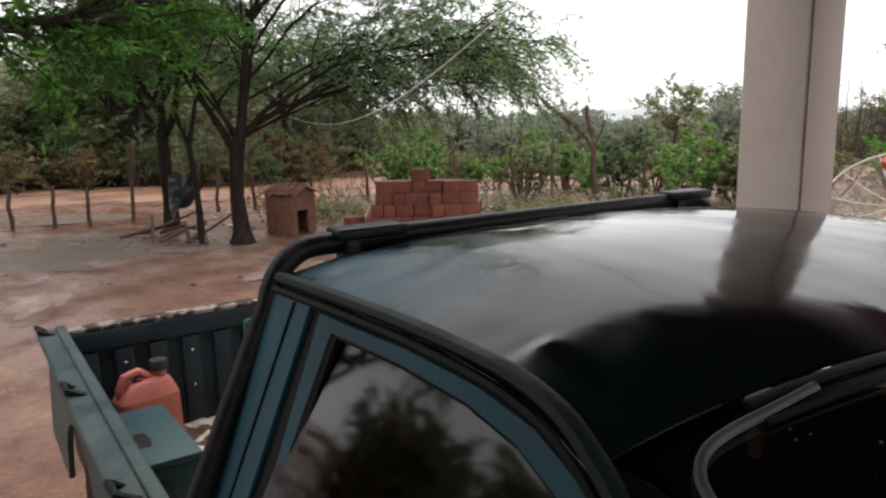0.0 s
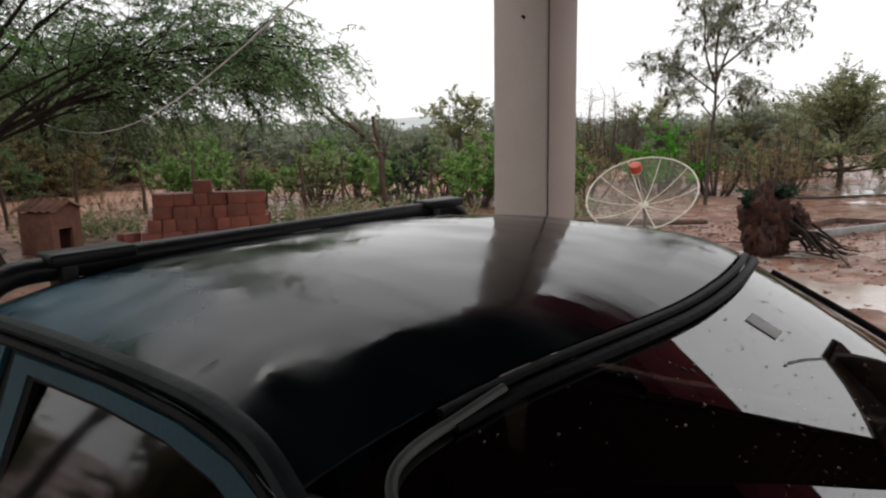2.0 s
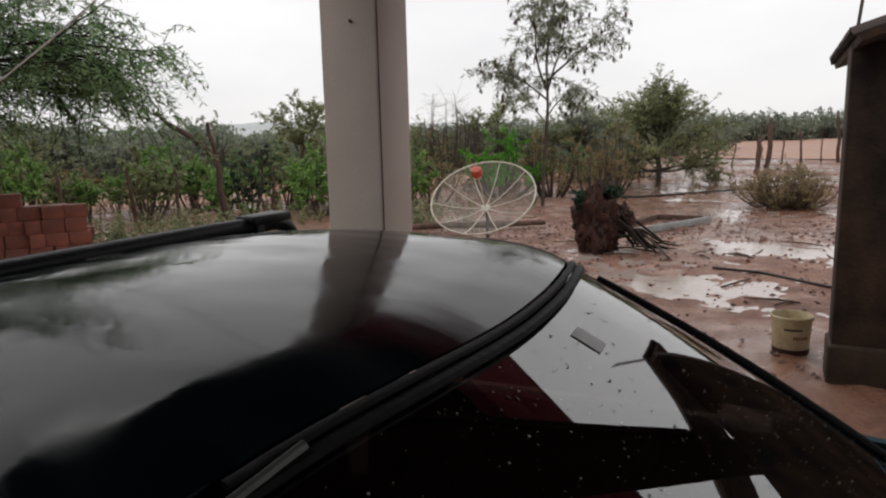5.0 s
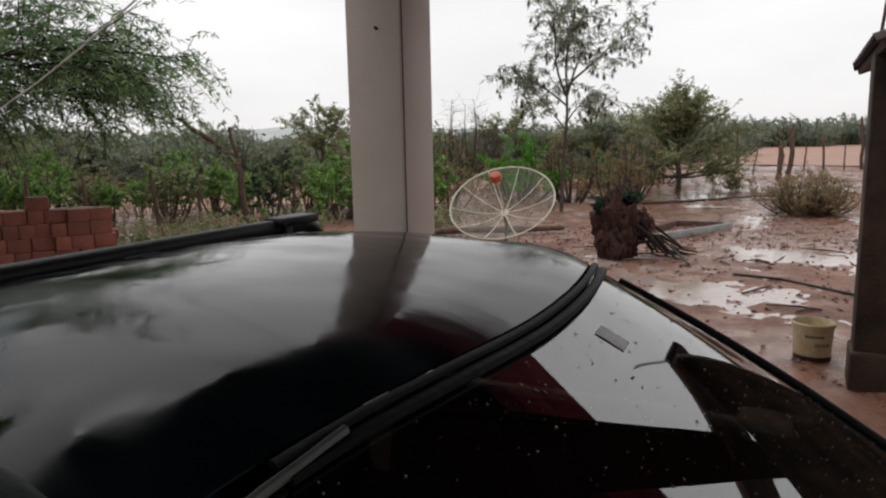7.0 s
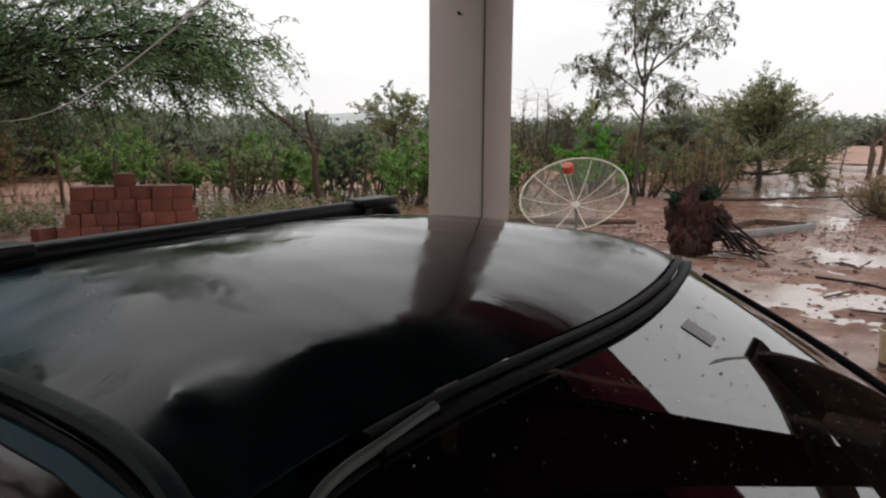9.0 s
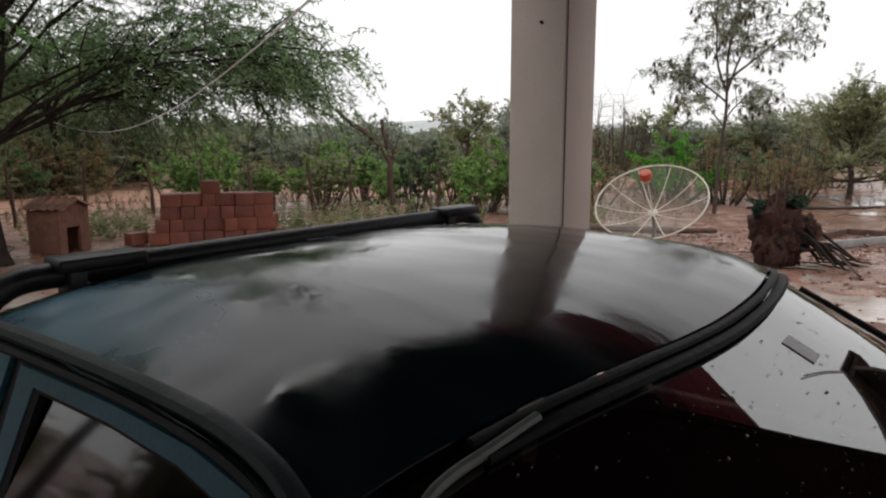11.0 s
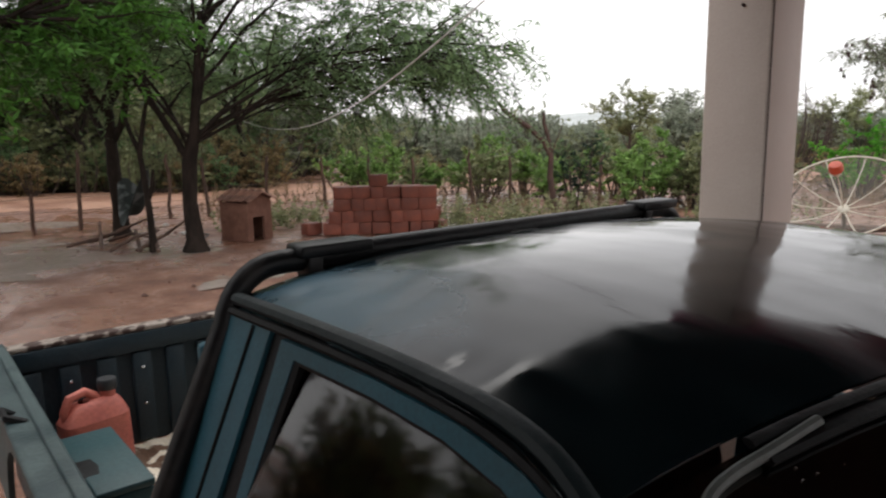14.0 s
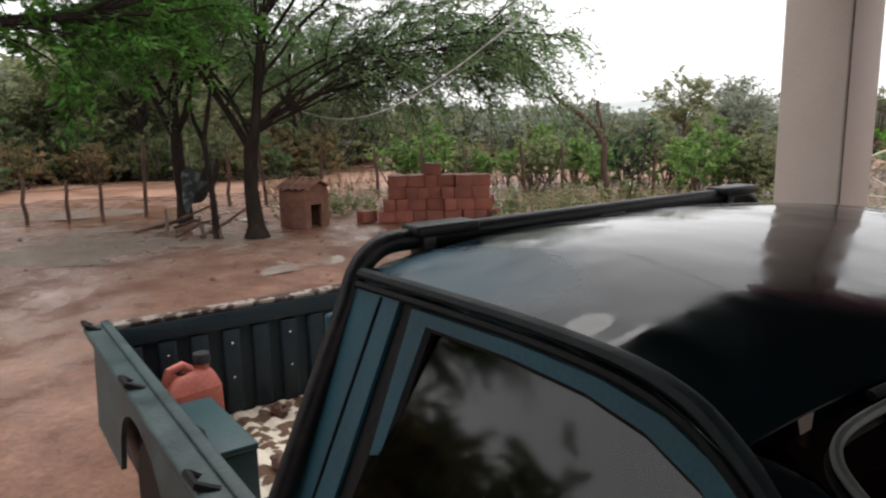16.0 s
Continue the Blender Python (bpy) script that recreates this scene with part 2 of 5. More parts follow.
# ---- mesh building ----
class Shape:
    """Vertices and faces gathered piece by piece."""

    def __init__(self):
        self.v, self.f = [], []

    def add(self, verts, faces):
        n = len(self.v)
        self.v += [tuple(p) for p in verts]
        self.f += [tuple(i + n for i in f) for f in faces]
        return self

    def box(self, c, s, m=None):
        vs = [Vector((x * s[0] / 2, y * s[1] / 2, z * s[2] / 2)) for x in (-1, 1) for y in (-1, 1) for z in (-1, 1)]
        vs = [(m @ p if m else p) + Vector(c) for p in vs]
        return self.add(vs, [(0, 1, 3, 2), (4, 6, 7, 5), (0, 4, 5, 1), (2, 3, 7, 6), (0, 2, 6, 4), (1, 5, 7, 3)])

    def tube(self, pts, r, sides=8, cap=True, flat=1.0):
        pts = [Vector(p) for p in pts]
        rs = r if isinstance(r, (list, tuple)) else [r] * len(pts)
        up = Vector((0, 0, 1))
        vs, fs = [], []
        side0 = None
        for i, p in enumerate(pts):
            d = (pts[min(i + 1, len(pts) - 1)] - pts[max(i - 1, 0)])
            d = d.normalized() if d.length > 1e-9 else up
            a = side0 - d * side0.dot(d) if side0 else (up.cross(d) if abs(d.z) < 0.95 else Vector((1, 0, 0)).cross(d))
            a = a.normalized() if a.length > 1e-6 else d.orthogonal().normalized()
            side0 = a
            b = d.cross(a)
            for k in range(sides):
                t = 2 * math.pi * k / sides
                vs.append(p + a * math.cos(t) * rs[i] + b * math.sin(t) * rs[i] * flat)
        for i in range(len(pts) - 1):
            for k in range(sides):
                q = (k + 1) % sides
                fs.append((i * sides + k, i * sides + q, (i + 1) * sides + q, (i + 1) * sides + k))
        if cap:
            fs.append(tuple(range(sides))[::-1])
            fs.append(tuple(range((len(pts) - 1) * sides, len(pts) * sides)))
        return self.add(vs, fs)

    def lathe(self, prof, c=(0, 0, 0), sides=20, m=None):
        vs, fs = [], []
        for r, z in prof:
            for k in range(sides):
                t = 2 * math.pi * k / sides
                p = Vector((r * math.cos(t), r * math.sin(t), z))
                vs.append((m @ p if m else p) + Vector(c))
        for i in range(len(prof) - 1):
            for k in range(sides):
                q = (k + 1) % sides
                fs.append((i * sides + k, i * sides + q, (i + 1) * sides + q, (i + 1) * sides + k))
        fs.append(tuple(range(sides))[::-1])
        fs.append(tuple(range((len(prof) - 1) * sides, len(prof) * sides)))
        return self.add(vs, fs)

    def sheet(self, fn, nu, nv):
        vs = [fn(i / nu, j / nv) for i in range(nu + 1) for j in range(nv + 1)]
        w = nv + 1
        return self.add(vs, [(i * w + j, (i + 1) * w + j, (i + 1) * w + j + 1, i * w + j + 1) for i in range(nu) for j in range(nv)])

    def slab(self, fn, nu, nv, off):
        """A sheet with thickness: fn gives its face, off the way to its back."""
        n = len(self.v)
        self.sheet(fn, nu, nv)
        o = Vector(off)
        k = (nu + 1) * (nv + 1)
        w = nv + 1
        self.v += [tuple(Vector(p) + o) for p in self.v[n : n + k]]
        self.f += [tuple(i + k for i in f[::-1]) for f in self.f[-nu * nv :]]
        for i in range(nu):
            for a, b in ((i * w, (i + 1) * w), ((i + 1) * w + nv, i * w + nv)):
                self.f.append((n + b, n + a, n + a + k, n + b + k))
        for j in range(nv):
            for a, b in ((j + 1, j), (nu * w + j, nu * w + j + 1)):
                self.f.append((n + b, n + a, n + a + k, n + b + k))
        return self

    def prism(self, outline, axis, a, b):
        """An outline of pairs drawn out along an axis from a to b."""
        def put(p, q):
            return {"x": (q, *p), "y": (p[0], q, p[1]), "z": (*p, q)}[axis]
        k = len(outline)
        vs = [put(p, a) for p in outline] + [put(p, b) for p in outline]
        return self.add(vs, [tuple(range(k)), tuple(range(k, 2 * k))[::-1]] + [(i, (i + 1) % k + 0, (i + 1) % k + k, i + k) for i in range(k)])

    def mesh(self, name, material, smooth=False, bevel=0.0, seg=2):
        me = bpy.data.meshes.new(name)
        me.from_pydata(self.v, [], self.f)
        bm = bmesh.new()
        bm.from_mesh(me)
        bmesh.ops.recalc_face_normals(bm, faces=bm.faces)
        if bevel:
            es = [e for e in bm.edges if len(e.link_faces) == 2 and e.calc_face_angle(0) > 0.6]
            bmesh.ops.bevel(bm, geom=es, offset=bevel, segments=seg, affect="EDGES", profile=0.5, clamp_overlap=True)
        if smooth or bevel:
            for f in bm.faces:
                f.smooth = True
            for e in bm.edges:
                if len(e.link_faces) == 2 and e.calc_face_angle(0) > (0.7 if not bevel else 1.2):
                    e.smooth = False
        bm.to_mesh(me)
        bm.free()
        me.materials.append(material)
        return me


def thing(name, m, label, category, group="", kind=""):
    ob = new(name)
    ob.empty_display_size = 0.1
    ob.matrix_world = m
    return tagged(ob, label, category, group, kind)


def part(name, shape, material, parent, label="", smooth=False, bevel=0.0, m=None):
    me = shape if isinstance(shape, bpy.types.Mesh) else shape.mesh(name, material, smooth, bevel)
    ob = new(name, me)
    ob.parent = parent
    if m:
        ob.matrix_basis = m
    return tagged(ob, label)


def solid(name, shape, material, label, category="", group="", kind="", smooth=False, bevel=0.0, m=None):
    ob = new(name, shape.mesh(name, material, smooth, bevel))
    if m:
        ob.matrix_world = m
    return tagged(ob, label, category, group, kind)


# the truck and the porch share one direction; u runs to the truck's nose, v to its far side
TURN = -29.0
YARD = pose(-0.777, 0.865, 0, 0, 0, TURN)

# ---- ground ----
def spaced(a, b, near, step, grow):
    out, s, x = [0.0], step, 0.0
    while x < b:
        s = step if x < near else s * grow
        x += s
        out.append(x)
    neg, s, x = [], step, 0.0
    while x > a:
        s = step if -x < near else s * grow
        x -= s
        neg.append(x)
    return neg[::-1] + out


GX, GY = spaced(-900, 900, 12, 0.10, 1.15), spaced(-500, 1200, 16, 0.10, 1.15)


def ground_z(x, y):
    p = YARD.inverted() @ Vector((x, y, 0))
    far = math.hypot(x, y)
    calm = min(1.0, max(0.0, max(abs(p.x - 0.8) - 3.2, abs(p.y - 0.2) - 2.3) / 1.5))
    z = 0.05 * noise.noise((x * 0.5, y * 0.5, 0)) + 0.028 * noise.noise((x * 1.9, y * 1.9, 4)) + 0.016 * noise.noise((x * 4.3, y * 4.3, 9)) + 0.012 * noise.noise((x * 9, y * 9, 2))
    ruts = min(1.0, max(0.0, (x - 1.5) / 1.5))
    z += ruts * (0.022 * noise.noise((x * 5.5, y * 5.5, 5)) + 0.014 * noise.noise((x * 11, y * 11, 6)))
    return (z - 0.012) * calm * (1.0 if far < 60 else max(0.0, 1 - (far - 60) / 60)) - 0.004


gs = Shape()
gs.add([(x, y, ground_z(x, y)) for x in GX for y in GY],
       [(i * len(GY) + j, (i + 1) * len(GY) + j, (i + 1) * len(GY) + j + 1, i * len(GY) + j + 1) for i in range(len(GX) - 1) for j in range(len(GY) - 1)])
gme = bpy.data.meshes.new("ground")
gme.from_pydata(gs.v, [], gs.f)
gme.polygons.foreach_set("use_smooth", [True] * len(gme.polygons))
gme.materials.append(MUD)
tagged(new("ground", gme), "wet red-brown earth yard with thin puddles", "ground", kind="structure")

# ---- porch ----
def ybox(name, u0, u1, v0, v1, z0, z1, material, label, bevel=0.0, kind="structure", cat=""):
    return solid(name, Shape().box(((u0 + u1) / 2, (v0 + v1) / 2, (z0 + z1) / 2), (u1 - u0, v1 - v0, z1 - z0)), material, label, cat, kind=kind, bevel=bevel, m=YARD)


ybox("pillar", -0.334, -0.066, 2.104, 2.354, -0.02, 2.60, PLASTER, "square beige plastered porch pillar", 0.012, cat="pillar")
ybox("beam", -0.42, 4.6, 2.09, 2.37, 2.60, 2.76, EAVE, "maroon painted concrete beam of the porch", 0.01, cat="beam")
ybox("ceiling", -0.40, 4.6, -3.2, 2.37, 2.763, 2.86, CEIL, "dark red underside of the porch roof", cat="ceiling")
ybox("eave", -0.40, 4.6, 2.374, 2.95, 2.74, 2.84, EAVE, "maroon painted eave board of the porch", 0.01, cat="eave")
ybox("trim", -0.40, 4.6, 2.953, 2.975, 2.735, 2.80, WHITEWASH, "thin whitewashed strip along the eave", 0.004, cat="trim")
ybox("wall_south", -0.4, 4.6, -3.4, -3.2, -0.02, 2.76, HOUSE, "unseen plastered house wall behind the porch, darkened for shade", cat="wall")
# Unseen strip with supports, added to mirror as the windscreen's dark band.
mirror_strip = thing("walkway_roof", YARD @ pose(1.70, 2.59, 2.47, 0, 0, 67.5), "unseen dark strip added for the band mirrored in the windscreen", "roof")
part("deck", Shape().box((0.75, -0.25, 0.05), (6.3, 0.42, 0.08)), CEIL, mirror_strip, bevel=0.01)
part("fascia", Shape().box((0.75, -0.025, 0.045), (6.3, 0.035, 0.13)), CEIL, mirror_strip, bevel=0.005)
part("post", Shape().tube([(3.7, -0.25, 0.02), (3.7, -0.25, -2.50)], 0.05, 8), SHEDWALL, mirror_strip, smooth=True)
for q in (-2.1, -1.0):
    part("hanger", Shape().tube([(q, -0.25, 0.08), (q, -0.25, 0.30)], 0.012, 8), RUSTNAIL, mirror_strip, smooth=True)
# Thin dark strip down the pillar's near corner.
ybox("trim", -0.0675, -0.0635, 2.1035, 2.1080, 0.0, 2.58, CORNERLINE, "thin dark line along the corner of the pillar", cat="crack")
solid("nail", Shape().tube([(-0.18, 2.106, 2.14), (-0.18, 2.09, 2.145)], 0.006, 6), RUSTNAIL, "rusty nail in the porch pillar", "nail", m=YARD)

# ---- pickup truck ----
truck = thing("pickup_truck", YARD @ pose(0, 0.75, 0), "old teal pickup truck with dented dark roof and open bed", "pickup truck")
TP = truck


def lerp(a, b, t):
    return a + (b - a) * t


def along(keys, x):
    for (x0, y0), (x1, y1) in zip(keys, keys[1:]):
        if x <= x1:
            t = min(1, max(0, (x - x0) / (x1 - x0)))
            return lerp(y0, y1, t * t * (3 - 2 * t))
    return keys[-1][1]


def rounded(pts, n=5):
    """The same line with its bends rounded."""
    q = [Vector(p) for p in pts]
    q = [2 * q[0] - q[1]] + q + [2 * q[-1] - q[-2]]
    out = []
    for a, b, c, d in zip(q, q[1:], q[2:], q[3:]):
        for k in range(n):
            t = k / n
            out.append(0.5 * (2 * b + (c - a) * t + (2 * a - 5 * b + 4 * c - d) * t * t + (3 * b - a - 3 * c + d) * t ** 3))
    return out + [q[-2]]


def roof_z(u, v):
    zc = 1.478 - 0.165 * (u - 0.45) ** 2
    ze = 1.388 - 0.30 * max(0.0, u - 0.5) ** 2 - 0.9 * max(0.0, 0.06 - u) ** 2
    f = min(1.0, max(0.0, (u - 0.55) / 0.45))
    z = zc - (zc - ze) * abs(v / 0.75) ** (3.5 + 0.5 * f * f * (3 - 2 * f))
    # small beaten dents along the near edge
    for du, dv, w, d in ((0.60, -0.695, 0.035, 0.0035), (0.68, -0.65, 0.06, -0.0030), (0.55, -0.64, 0.07, 0.0025), (0.74, -0.57, 0.05, 0.0015), (0.11, -0.66, 0.022, 0.006), (0.16, -0.64, 0.03, 0.004), (0.25, -0.60, 0.05, 0.006), (0.36, -0.63, 0.035, 0.004), (0.30, -0.52, 0.06, -0.003), (0.47, -0.58, 0.05, 0.002), (0.80, -0.50, 0.06, 0.0012), (0.62, 0.52, 0.09, 0.0035), (0.70, -0.30, 0.14, 0.0022)):
        z -= d * math.exp(-((u - du) ** 2 + (v - dv) ** 2) / (w * w))
    z += 0.0016 * noise.noise((u * 15, v * 15, 2)) * math.exp(-((v + 0.62) / 0.16) ** 2) * min(1, max(0, (0.75 - u) * 3)) + 0.0020 * noise.noise((u * 4, v * 4, 7)) + 0.0007 * noise.noise((u * 5, v * 16, 1)) + 0.0004 * noise.noise((u * 11, v * 11, 4))
    e = max(0.0, u - (front_u(v) - 0.14))
    return z - 0.8 * e * e


def front_u(v):
    return 0.992 - 0.25 * v * v


part("roof", Shape().slab(lambda s, t: (lerp(-0.04, front_u(lerp(-0.75, 0.75, t)), s), lerp(-0.75, 0.75, t), roof_z(lerp(-0.04, front_u(lerp(-0.75, 0.75, t)), s), lerp(-0.75, 0.75, t))), 60, 84, (0, 0, -0.003)), ROOFPAINT, TP, "dark glossy rain-wet roof panel with dents", smooth=True)


def ws_top(v):
    u = front_u(v) + 0.012
    return Vector((u, v, roof_z(front_u(v), v) - 0.012))


def ws_bot(v):
    return Vector((1.74 - 0.16 * (v / 0.75) ** 2, v * 1.10, 0.965 - 0.03 * (v / 0.75) ** 2))


def ws(s, t, lift=0.0):
    v = lerp(-0.71, 0.665, t)
    p = ws_top(v).lerp(ws_bot(v), s)
    return p + Vector((0.45, 0, 0.9)) * (lift + 0.018 * math.sin(math.pi * s))


part("windscreen", Shape().slab(lambda s, t: ws(s, t), 14, 24, (-0.003, 0, -0.006)), WSGLASS, TP, "rain-spotted windscreen", smooth=True)
edge = [ws(0.0, t / 24) for t in range(2, 25)]
part("roof_front_moulding", Shape().tube([p + Vector((0.002, 0, 0.008)) for p in edge], 0.0085, 8, flat=0.7), RUBBER, TP, smooth=True)
part("windscreen_trim", Shape().tube([p + Vector((0.019, 0, -0.002)) for p in edge], 0.0125, 8, flat=0.6), RUBBER, TP, "black weathered rubber strip", smooth=True)
far = [ws(s / 12, 1.0) for s in range(1, 13)]
part("windscreen_gasket", Shape().tube(rounded([ws(q, w) + Vector((0.012, 0.0, 0.008)) for q, w in ((0.002, 0.14), (0.010, 0.09), (0.014, 0.055), (0.022, 0.032), (0.04, 0.017), (0.075, 0.008))] + [ws(q / 12, 0.004) + Vector((0.006, 0.0, 0.006)) for q in range(2, 13)]), 0.0065, 8), GREYSTRIP, TP, smooth=True)
part("windscreen_gasket", Shape().tube([p + Vector((0.006, 0, 0.006)) for p in far], 0.011, 8), RUBBER, TP, smooth=True)
part("windscreen_gasket", Shape().tube([ws(1.0, t / 16) + Vector((0, 0, 0.004)) for t in range(17)], 0.012, 8), RUBBER, TP, smooth=True)


def side_v(z):
    """Half width of the cab's side at a height."""
    return 0.75 + (0.18 * min(1.0, max(0.0, (1.385 - z) / 0.52))) - 0.02 * max(0.0, (0.75 - z))


# door outlines as (u, z)
DOOR = [(0.205, 1.362), (0.48, 1.369), (0.66, 1.365), (0.77, 1.350), (0.86, 1.318), (1.05, 1.205), (1.40, 0.965)]
GLASS = [(0.258, 1.341), (0.48, 1.346), (0.64, 1.341), (0.745, 1.325), (0.83, 1.294), (1.01, 1.178), (1.26, 0.970)]
for sgn in (-1, 1):

    def at(u, z, out=0.0):
        return (u, sgn * (side_v(z) + out), z)

    # quarter panel behind the door
    part("quarter_panel", Shape().slab(lambda s, t: at(lerp(lerp(-0.045, 0.150, s), lerp(-0.11, 0.085, s), t), lerp(1.368, 0.88, t), 0.0), 6, 10, (0, -sgn * 0.05, 0)), PAINT, TP, smooth=True, bevel=0.0)
    part("door_gap_seal", Shape().slab(lambda s, t: at(lerp(lerp(0.14, 0.22, s), lerp(0.075, 0.19, s), t), lerp(1.366, 0.88, t), -0.010), 3, 10, (0, -sgn * 0.03, 0)), RUBBER, TP, smooth=True)
    part("panel_seam", Shape().tube([at(0.085, 1.36, 0.001), at(0.045, 1.10, 0.001), at(0.015, 0.90, 0.001)], 0.004, 6), RUBBER, TP, smooth=True)
    # door frame round the glass, drawn as strips between two outlines
    low = 0.90
    outer = [(0.176, low)] + DOOR
    inner = [(0.186, low + 0.02)] + GLASS
    def strip(a, b, o0, o1, thick):
        s = Shape()
        for (p, q) in (((a), (b)),):
            k = len(p)
            vs = [at(*x, o0) for x in p] + [at(*x, o1) for x in q]
            vs += [(x, y - sgn * thick, z) for x, y, z in vs]
            fs = [(i, i + 1, k + i + 1, k + i) for i in range(k - 1)] + [(2 * k + i, 2 * k + k + i, 2 * k + k + i + 1, 2 * k + i + 1) for i in range(k - 1)]
            fs += [(i, 2 * k + i, 2 * k + i + 1, i + 1) for i in range(k - 1)] + [(k + i, k + i + 1, 3 * k + i + 1, 3 * k + i) for i in range(k - 1)]
            s.add(vs, fs)
        return s
    door = part("door", Shape().slab(lambda s, t: at(lerp(lerp(0.155, 1.40, s), lerp(0.12, 1.40, s), t), lerp(0.905, 0.42, t), 0.004), 12, 8, (0, -sgn * 0.06, 0)), PAINT, TP, smooth=True)
    part("window_frame", strip(outer, inner, 0.006, 0.004, 0.03), PAINT, door, smooth=True)
    inn2 = [(u + (0.012 if i < 2 else 0.0), z - 0.008) for i, (u, z) in enumerate(inner)]
    part("window_seal", strip(inner, inn2, 0.002, -0.002, 0.02), RUBBER, door)
    def pane(x, t):
        i = min(int(x * 5.999), 5)
        q = x * 6 - i
        u = lerp(lerp(0.165, 1.24, x), lerp(inn2[i + 1][0] - 0.05 * (1 - q) * (i == 0), inn2[i + 2][0], q), t)
        z = lerp(0.915, lerp(inn2[i + 1][1], inn2[i + 2][1], q) + 0.018, t)
        return at(u, z, -0.008 + 0.09 * (1.25 - z))

    part("window_glass", Shape().slab(pane, 28, 12, (0, -sgn * 0.005, 0)), DARKGLASS, door, "dark tinted side window", smooth=True)
    part("door_handle", Shape().box(at(0.16, 0.80, 0.02), (0.16, 0.03, 0.035)), RUBBER, door, bevel=0.008)
    # rain gutter that runs on down the windscreen pillar
    gut = [(-0.02, 1.378), (0.3, 1.387), (0.56, 1.388), (0.74, 1.374), (0.86, 1.328), (1.05, 1.19), (1.30, 1.045), (1.46, 0.955)]
    part("rain_gutter", Shape().tube(rounded([at(u, z + 0.010, -0.006) for u, z in gut]), 0.015, 8, flat=0.85), GUTTER, TP, smooth=True)
    # Black tube draws the shaded gap under the gutter.
    part("gutter_shadow_line", Shape().tube(rounded([at(u + 0.005, z - 0.010, 0.004) for u, z in gut]), 0.008, 6), RUBBER, TP, smooth=True)
    # windscreen pillar
    def pillar_skin(x, q):
        # from the gutter up to the roof edge, then to the side of the windscreen
        fu = front_u(0.748)
        roof_edge = Vector((fu, sgn * 0.748, roof_z(fu, sgn * 0.748) - 0.003))
        if x < 0.35:
            u = lerp(0.36, 0.845, x / 0.35)
            ur = lerp(0.36, fu, x / 0.35)
            b = Vector((ur, sgn * 0.748, roof_z(ur, sgn * 0.748) - 0.003))
        else:
            y = (x - 0.35) / 0.65
            u = lerp(0.845, 1.47, y)
            side_pt = ws(lerp(0.0, 0.93, y), 0.0 if sgn < 0 else 1.0) + Vector((-0.004, sgn * 0.006, 0.004))
            b = roof_edge.lerp(side_pt, min(1.0, y / 0.08))
        i = next((k for k in range(len(gut) - 2) if u <= gut[k + 1][0]), len(gut) - 2)
        z = lerp(gut[i][1], gut[i + 1][1], (u - gut[i][0]) / (gut[i + 1][0] - gut[i][0]))
        p0 = Vector(at(u, z, 0.004))
        return p0.lerp(b, q) + Vector((0.0, sgn * 0.010, 0.008)) * (4 * q * (1 - q))

    pillar = Shape().slab(pillar_skin, 50, 8, (-0.004, -sgn * 0.004, -0.006))
    part("windscreen_pillar", pillar, ROOFPAINT, TP, smooth=True)
    # body lower side, fender, bed side
    part("sill", Shape().box((0.7, sgn * 0.92, 0.36), (1.5, 0.10, 0.12)), PAINT, TP, bevel=0.02)
    part("front_fender", Shape().slab(lambda s, t: (lerp(1.38, 2.78, s), sgn * (1.0 - 0.12 * t ** 3 - 0.06 * max(0, s - 0.75) * 4 * 0.5), lerp(0.45 + 0.33 * math.sqrt(max(0, 1 - ((s - 0.56) / 0.30) ** 2)) if abs(s - 0.56) < 0.30 else 0.45, 0.95 - 0.10 * s, t)), 30, 8, (0, -sgn * 0.03, 0)), PAINT, TP, smooth=True)
    part("bed_side", Shape().slab(lambda s, t: (lerp(-0.10, -2.02, s), sgn * (1.04 - 0.02 * t), lerp(0.40 + 0.34 * math.sqrt(max(0, 1 - ((s - 0.52) / 0.2) ** 2)) if abs(s - 0.52) < 0.2 else 0.40, 0.84, t)), 30, 8, (0, -sgn * 0.02, 0)), RAILPAINT, TP, smooth=True)
    part("bed_inner_wall", Shape().box((-1.05, sgn * 0.955, 0.57), (1.88, 0.02, 0.53)), BEDPAINT, TP)
    rail = part("bed_rail", Shape().box((-1.06, sgn * 1.0, 0.84), (1.94, 0.115, 0.03)), RAILPAINT, TP, "faded chalky bed rail", bevel=0.010)
    part("rail_lip", Shape().box((-1.06, sgn * 0.968, 0.860), (1.94, 0.036, 0.016)), RAILPAINT, rail, bevel=0.006)
    for u in (-1.98, -1.15, -0.35):
        part("rope_hook", Shape().tube([(u - 0.05, sgn * 1.02, 0.845), (u - 0.03, sgn * 1.055, 0.878), (u + 0.03, sgn * 1.05, 0.870), (u + 0.05, sgn * 1.0, 0.85)], 0.012, 6), RUBBER, rail)
    for u, nm in ((2.17, "front_wheel"), (-1.1, "rear_wheel")):
        rot = Matrix.Rotation(radians(90), 3, "X")
        w = part("wheel", Shape().lathe([(0.20, -0.10), (0.31, -0.10), (0.33, -0.07), (0.33, 0.07), (0.31, 0.10), (0.20, 0.10)], (u, sgn * 0.90, 0.33), 28, rot), RUBBER, TP, smooth=True)
        part("rim", Shape().lathe([(0.02, -0.09), (0.10, -0.085), (0.195, -0.06), (0.205, 0.06), (0.10, 0.085), (0.02, 0.09)], (u, sgn * 0.90, 0.33), 20, rot), CHROME, w, smooth=True)
    part("headlight", Shape().box((2.80, sgn * 0.62, 0.72), (0.05, 0.30, 0.15)), CHROME, TP, bevel=0.015)
